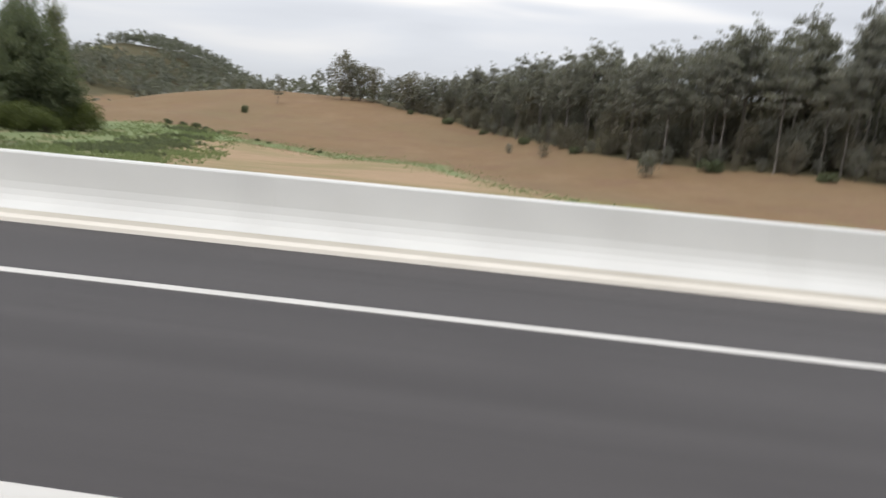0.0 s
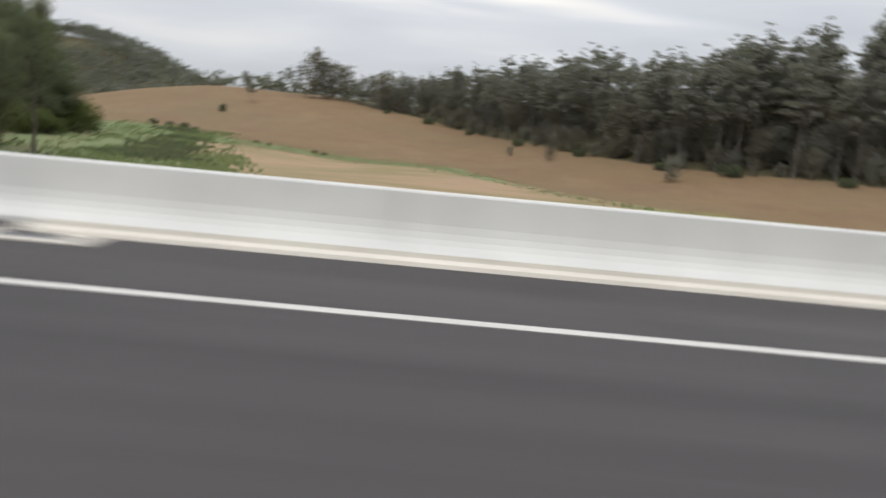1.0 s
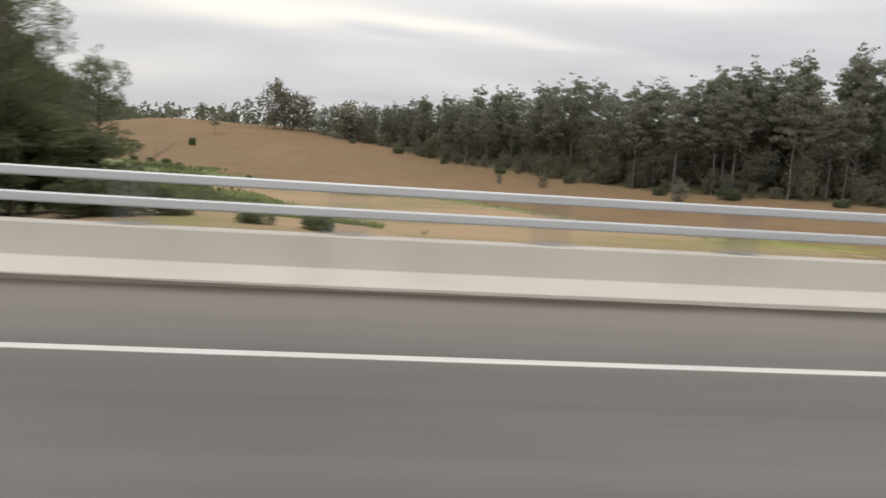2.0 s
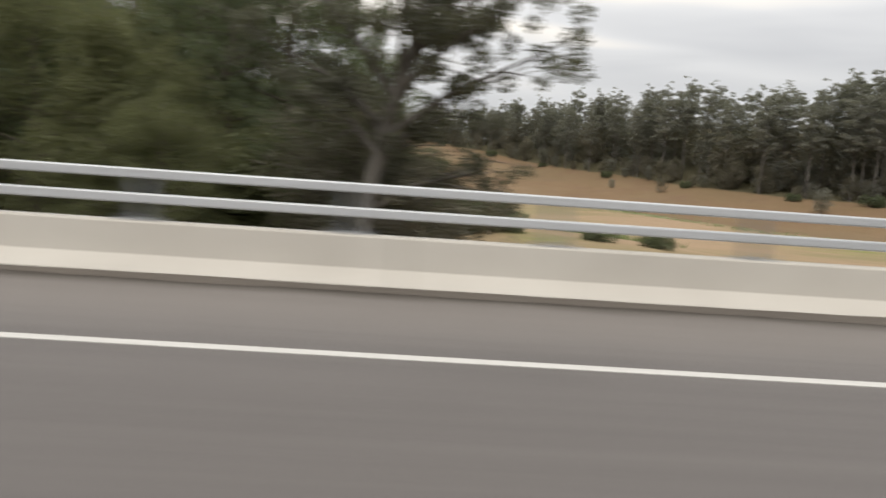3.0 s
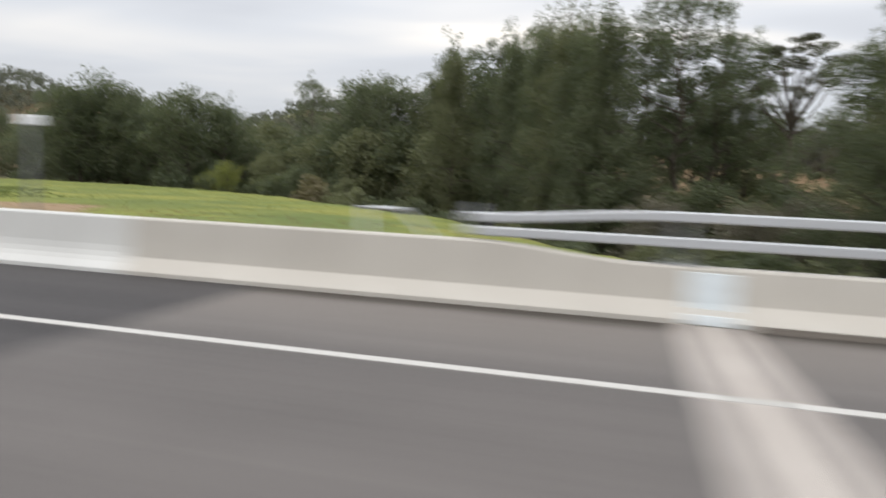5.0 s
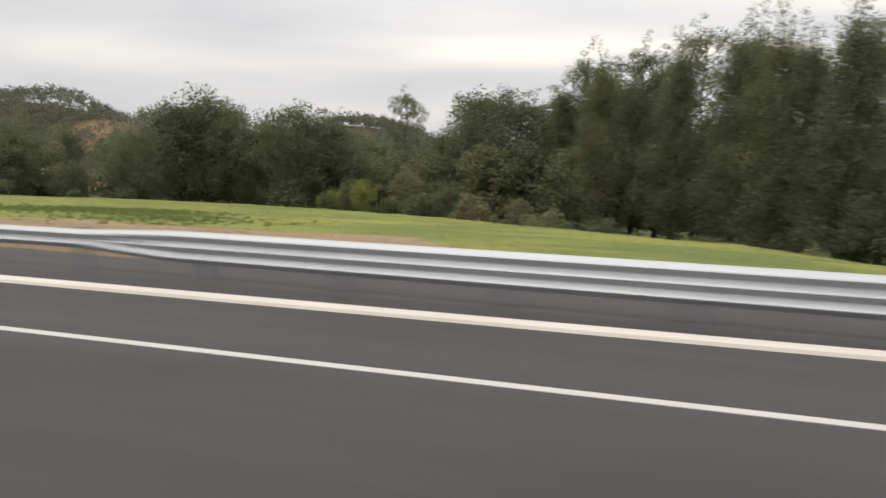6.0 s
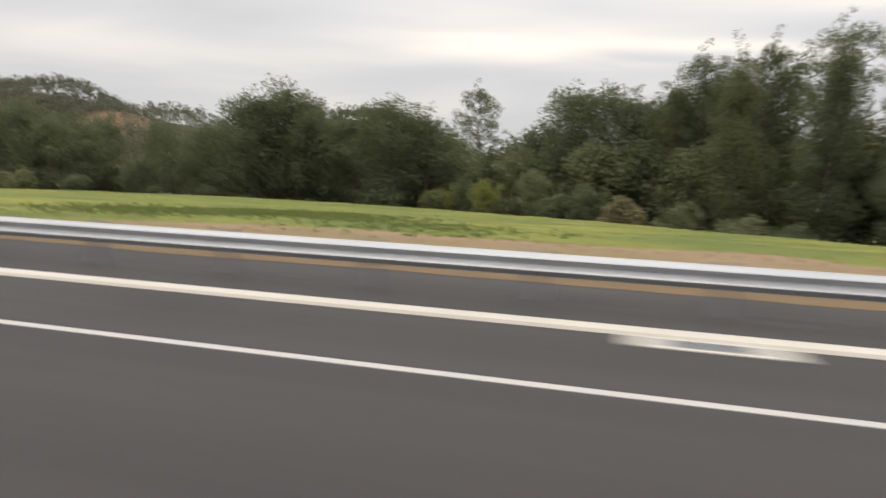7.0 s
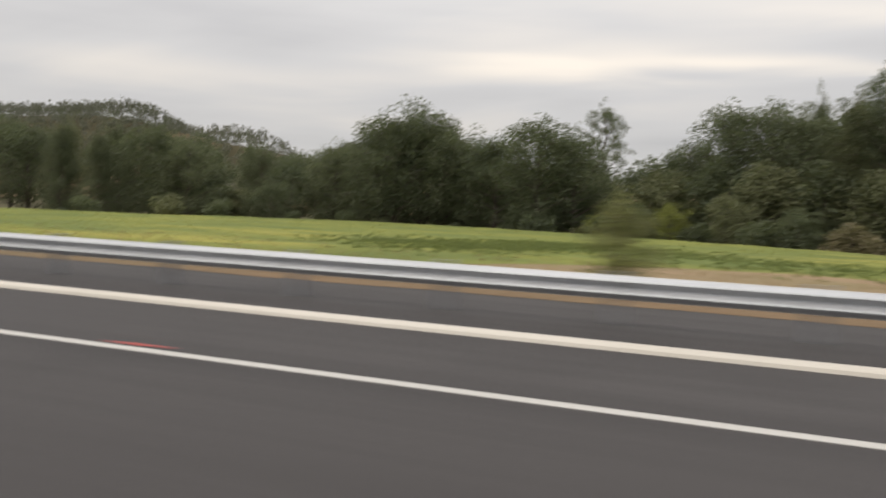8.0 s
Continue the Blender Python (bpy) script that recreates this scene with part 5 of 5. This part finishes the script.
# ---- far woods on the hills: one mass of small crowns
def far_woods():
    r = np.random.RandomState(21)
    x = np.concatenate([r.uniform(-960, -200, 4600), r.uniform(-330, 20, 700)])
    y = np.concatenate([r.uniform(880, 1300, 4600), r.uniform(480, 640, 700)])
    clear = np.exp(-((x + 665) / 80) ** 2 - ((y - 1080) / 50) ** 2)
    keep = clear < 0.35
    x, y = x[keep], y[keep]
    g, h = ground_z(x, y), r.uniform(11, 23, len(x)) * np.where(y < 700, 0.5, 1)
    cents = np.concatenate([np.stack([x + r.normal(0, 2, len(x)), y + r.normal(0, 2, len(x)), g + h * r.uniform(0.3, 1.0, len(x))], 1) for _ in range(3)])
    radii = r.uniform(2.6, 4.8, len(cents)) * np.where(cents[:, 1] < 700, 0.75, 1)
    v, f = leaves(r, cents, radii, 125000, 3.7, 0.75)
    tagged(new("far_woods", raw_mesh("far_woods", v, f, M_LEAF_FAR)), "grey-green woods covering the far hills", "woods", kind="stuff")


far_woods()


# ---- the wooded hill and bare ridge to the west, seen over the paddock trees
def ridge_woods():
    r = np.random.RandomState(33)
    x = np.concatenate([r.uniform(-1150, -730, 2900), r.uniform(-780, -570, 1000)])
    y = np.concatenate([r.uniform(470, 740, 2900), r.uniform(490, 740, 1000)])
    keep = (x < -732 + r.normal(0, 7, len(x))) | (x > -697 + r.normal(0, 7, len(x))) | (y > 628)
    x, y = x[keep], y[keep]
    g, h = ground_z(x, y), r.uniform(9, 19, len(x))
    cents = np.concatenate([np.stack([x + r.normal(0, 1.8, len(x)), y + r.normal(0, 1.8, len(x)), g + h * r.uniform(0.45, 1.0, len(x))], 1) for _ in range(4)])
    radii = r.uniform(1.6, 3.4, len(cents))
    v, f = leaves(r, cents, radii, 150000, 1.9, 0.7)
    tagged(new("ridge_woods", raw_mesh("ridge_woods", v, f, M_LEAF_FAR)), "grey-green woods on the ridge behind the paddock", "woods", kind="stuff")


ridge_woods()


# ---- grass and weeds
def tufts(name, label, seed, count, spot, blades, h0, h1, width, material):
    r = np.random.RandomState(seed)
    pts = spot(r, count)
    z = ground_z(pts[:, 0], pts[:, 1])
    v, n = [], len(pts) * blades
    base = np.repeat(np.stack([pts[:, 0], pts[:, 1], z], 1), blades, 0) + np.concatenate([r.normal(0, 0.16, (n, 2)), np.zeros((n, 1))], 1)
    a = r.uniform(0, 6.28, n)
    hgt = r.uniform(h0, h1, n)
    side = np.stack([np.cos(a), np.sin(a), 0 * a], 1) * (width * hgt)[:, None]
    lean = np.stack([r.normal(0, 0.35, n), r.normal(0, 0.35, n), np.ones(n)], 1) * hgt[:, None]
    v = np.stack([base - side, base + side, base + side * 0.6 + lean * 0.6, base + lean], 1).reshape(-1, 3)
    k = np.arange(n)[:, None] * 4
    tagged(new(name, raw_mesh(name, v, k + np.array([[0, 1, 2, 3]]), material)), label, "grass" if "grass" in name else "weeds", kind="stuff")


def in_paddock(r, n):
    x, y = r.uniform(-330, -135, n * 4), 12 + 120 * r.uniform(0, 1, n * 4) ** 1.5
    rd, rs = to_line(x, y, RIM)
    ok = (rs > 0) & (rd > 1) & (y - 17 * sstep(-232, -212, x) + 4 * wave(x, y, 30, 8) > 29 + r.uniform(-4, 8, n * 4))
    return np.stack([x, y], 1)[ok][:n]


def on_verge(r, n):
    return np.stack([r.uniform(-330, -140, n), r.uniform(11.5, 50, n)], 1)


def in_weeds(r, n):
    c = np.array([(-230, 57), (-226, 66), (-222, 73), (-216, 69), (-202, 56), (-198, 57), (-236, 62), (-207, 62)])
    return c[r.choice(len(c), n, p=(0.2, 0.16, 0.2, 0.16, 0.06, 0.05, 0.12, 0.05))] + r.normal(0, 1, (n, 2)) * (4.6, 5.0)


tufts("grass", "short green paddock grass behind the guardrail", 1, 9000, in_paddock, 4, 0.07, 0.2, 0.12, M_GRASS)
tufts("dry_grass", "dry brown grass on the road verge", 2, 3500, on_verge, 5, 0.08, 0.25, 0.1, M_STRAW)
tufts("paddock_weeds", "dark green weed patches in the paddock", 3, 2400, in_weeds, 5, 0.08, 0.28, 0.45, M_WEED_DARK)


def bank_weeds(r, n):
    y = r.uniform(80, 272, n)
    x = -54 - 0.34 * (y - 108) - np.abs(r.normal(0, 24, n))
    edge = x + 60 + 0.34 * (y - 108) + 9 * wave(x, y, 42, 9)
    ok = (wave(x, y, 24, 6) + 0.7 * wave(x, y, 9, 7) > r.uniform(-0.5, 0.35, n)) & (edge < r.normal(-2, 6, n))
    return np.stack([x, y], 1)[ok]


def rank_clumps(r, n):
    c = np.array([(-108, 200), (-118, 236), (-98, 168), (-112, 214), (-84, 138), (-104, 190), (-128, 258), (-95, 150)])
    return c[r.choice(len(c), n)] + r.normal(0, 1, (n, 2)) * (5.5, 3.5)


def swale_weeds(r, n):
    k, u = r.choice(6, n, p=(0.3, 0.24, 0.26, 0.1, 0.06, 0.04)), r.uniform(0, 1, n)
    a = np.array(SWALE)
    return a[k] + (a[k + 1] - a[k]) * u[:, None] + (0, 5) * (k < 4)[:, None] + r.normal(0, 1, (n, 2)) * np.where(k < 4, 7.5, 2.6)[:, None]


tufts("rank_weeds", "dark rank weed clumps among the lighter weeds", 6, 700, rank_clumps, 16, 0.5, 1.3, 0.16, M_LEAF_DARK)
tufts("hill_weeds", "rank green weeds at the foot of the hill", 4, 9000, bank_weeds, 9, 0.25, 0.9, 0.15, M_WEED)
for k, (x, y, s) in enumerate(((-144, 272, 0.75), (-138, 273, 0.6), (-132, 272, 0.75), (-127, 270, 0.5), (-102, 182, 0.55), (-99, 194, 0.5), (-104, 188, 0.4), (-83, 140, 0.35), (-97, 250, 0.4), (-92, 248, 0.35), (-75, 246, 0.45), (-71, 243, 0.4))):
    place(shrub[0], x, y, scale=s, turn=k * 0.9, tall=0.85)
tufts("swale_weeds", "line of green weeds along a swale", 5, 2600, swale_weeds, 8, 0.1, 0.36, 0.2, M_WEED)

sapling = tree_thing("sapling", tree_parts(150, 2.75, 0.66, 0.08, "round", 18, 3400, 0.10, 0.03, M_LEAF_WATTLE, M_BARK, 0.24, 0.1, 0.02, 0.9), "young olive green sapling behind the guardrail", "tree")
place(sapling, -212.9, 14.5, scale=1.0)
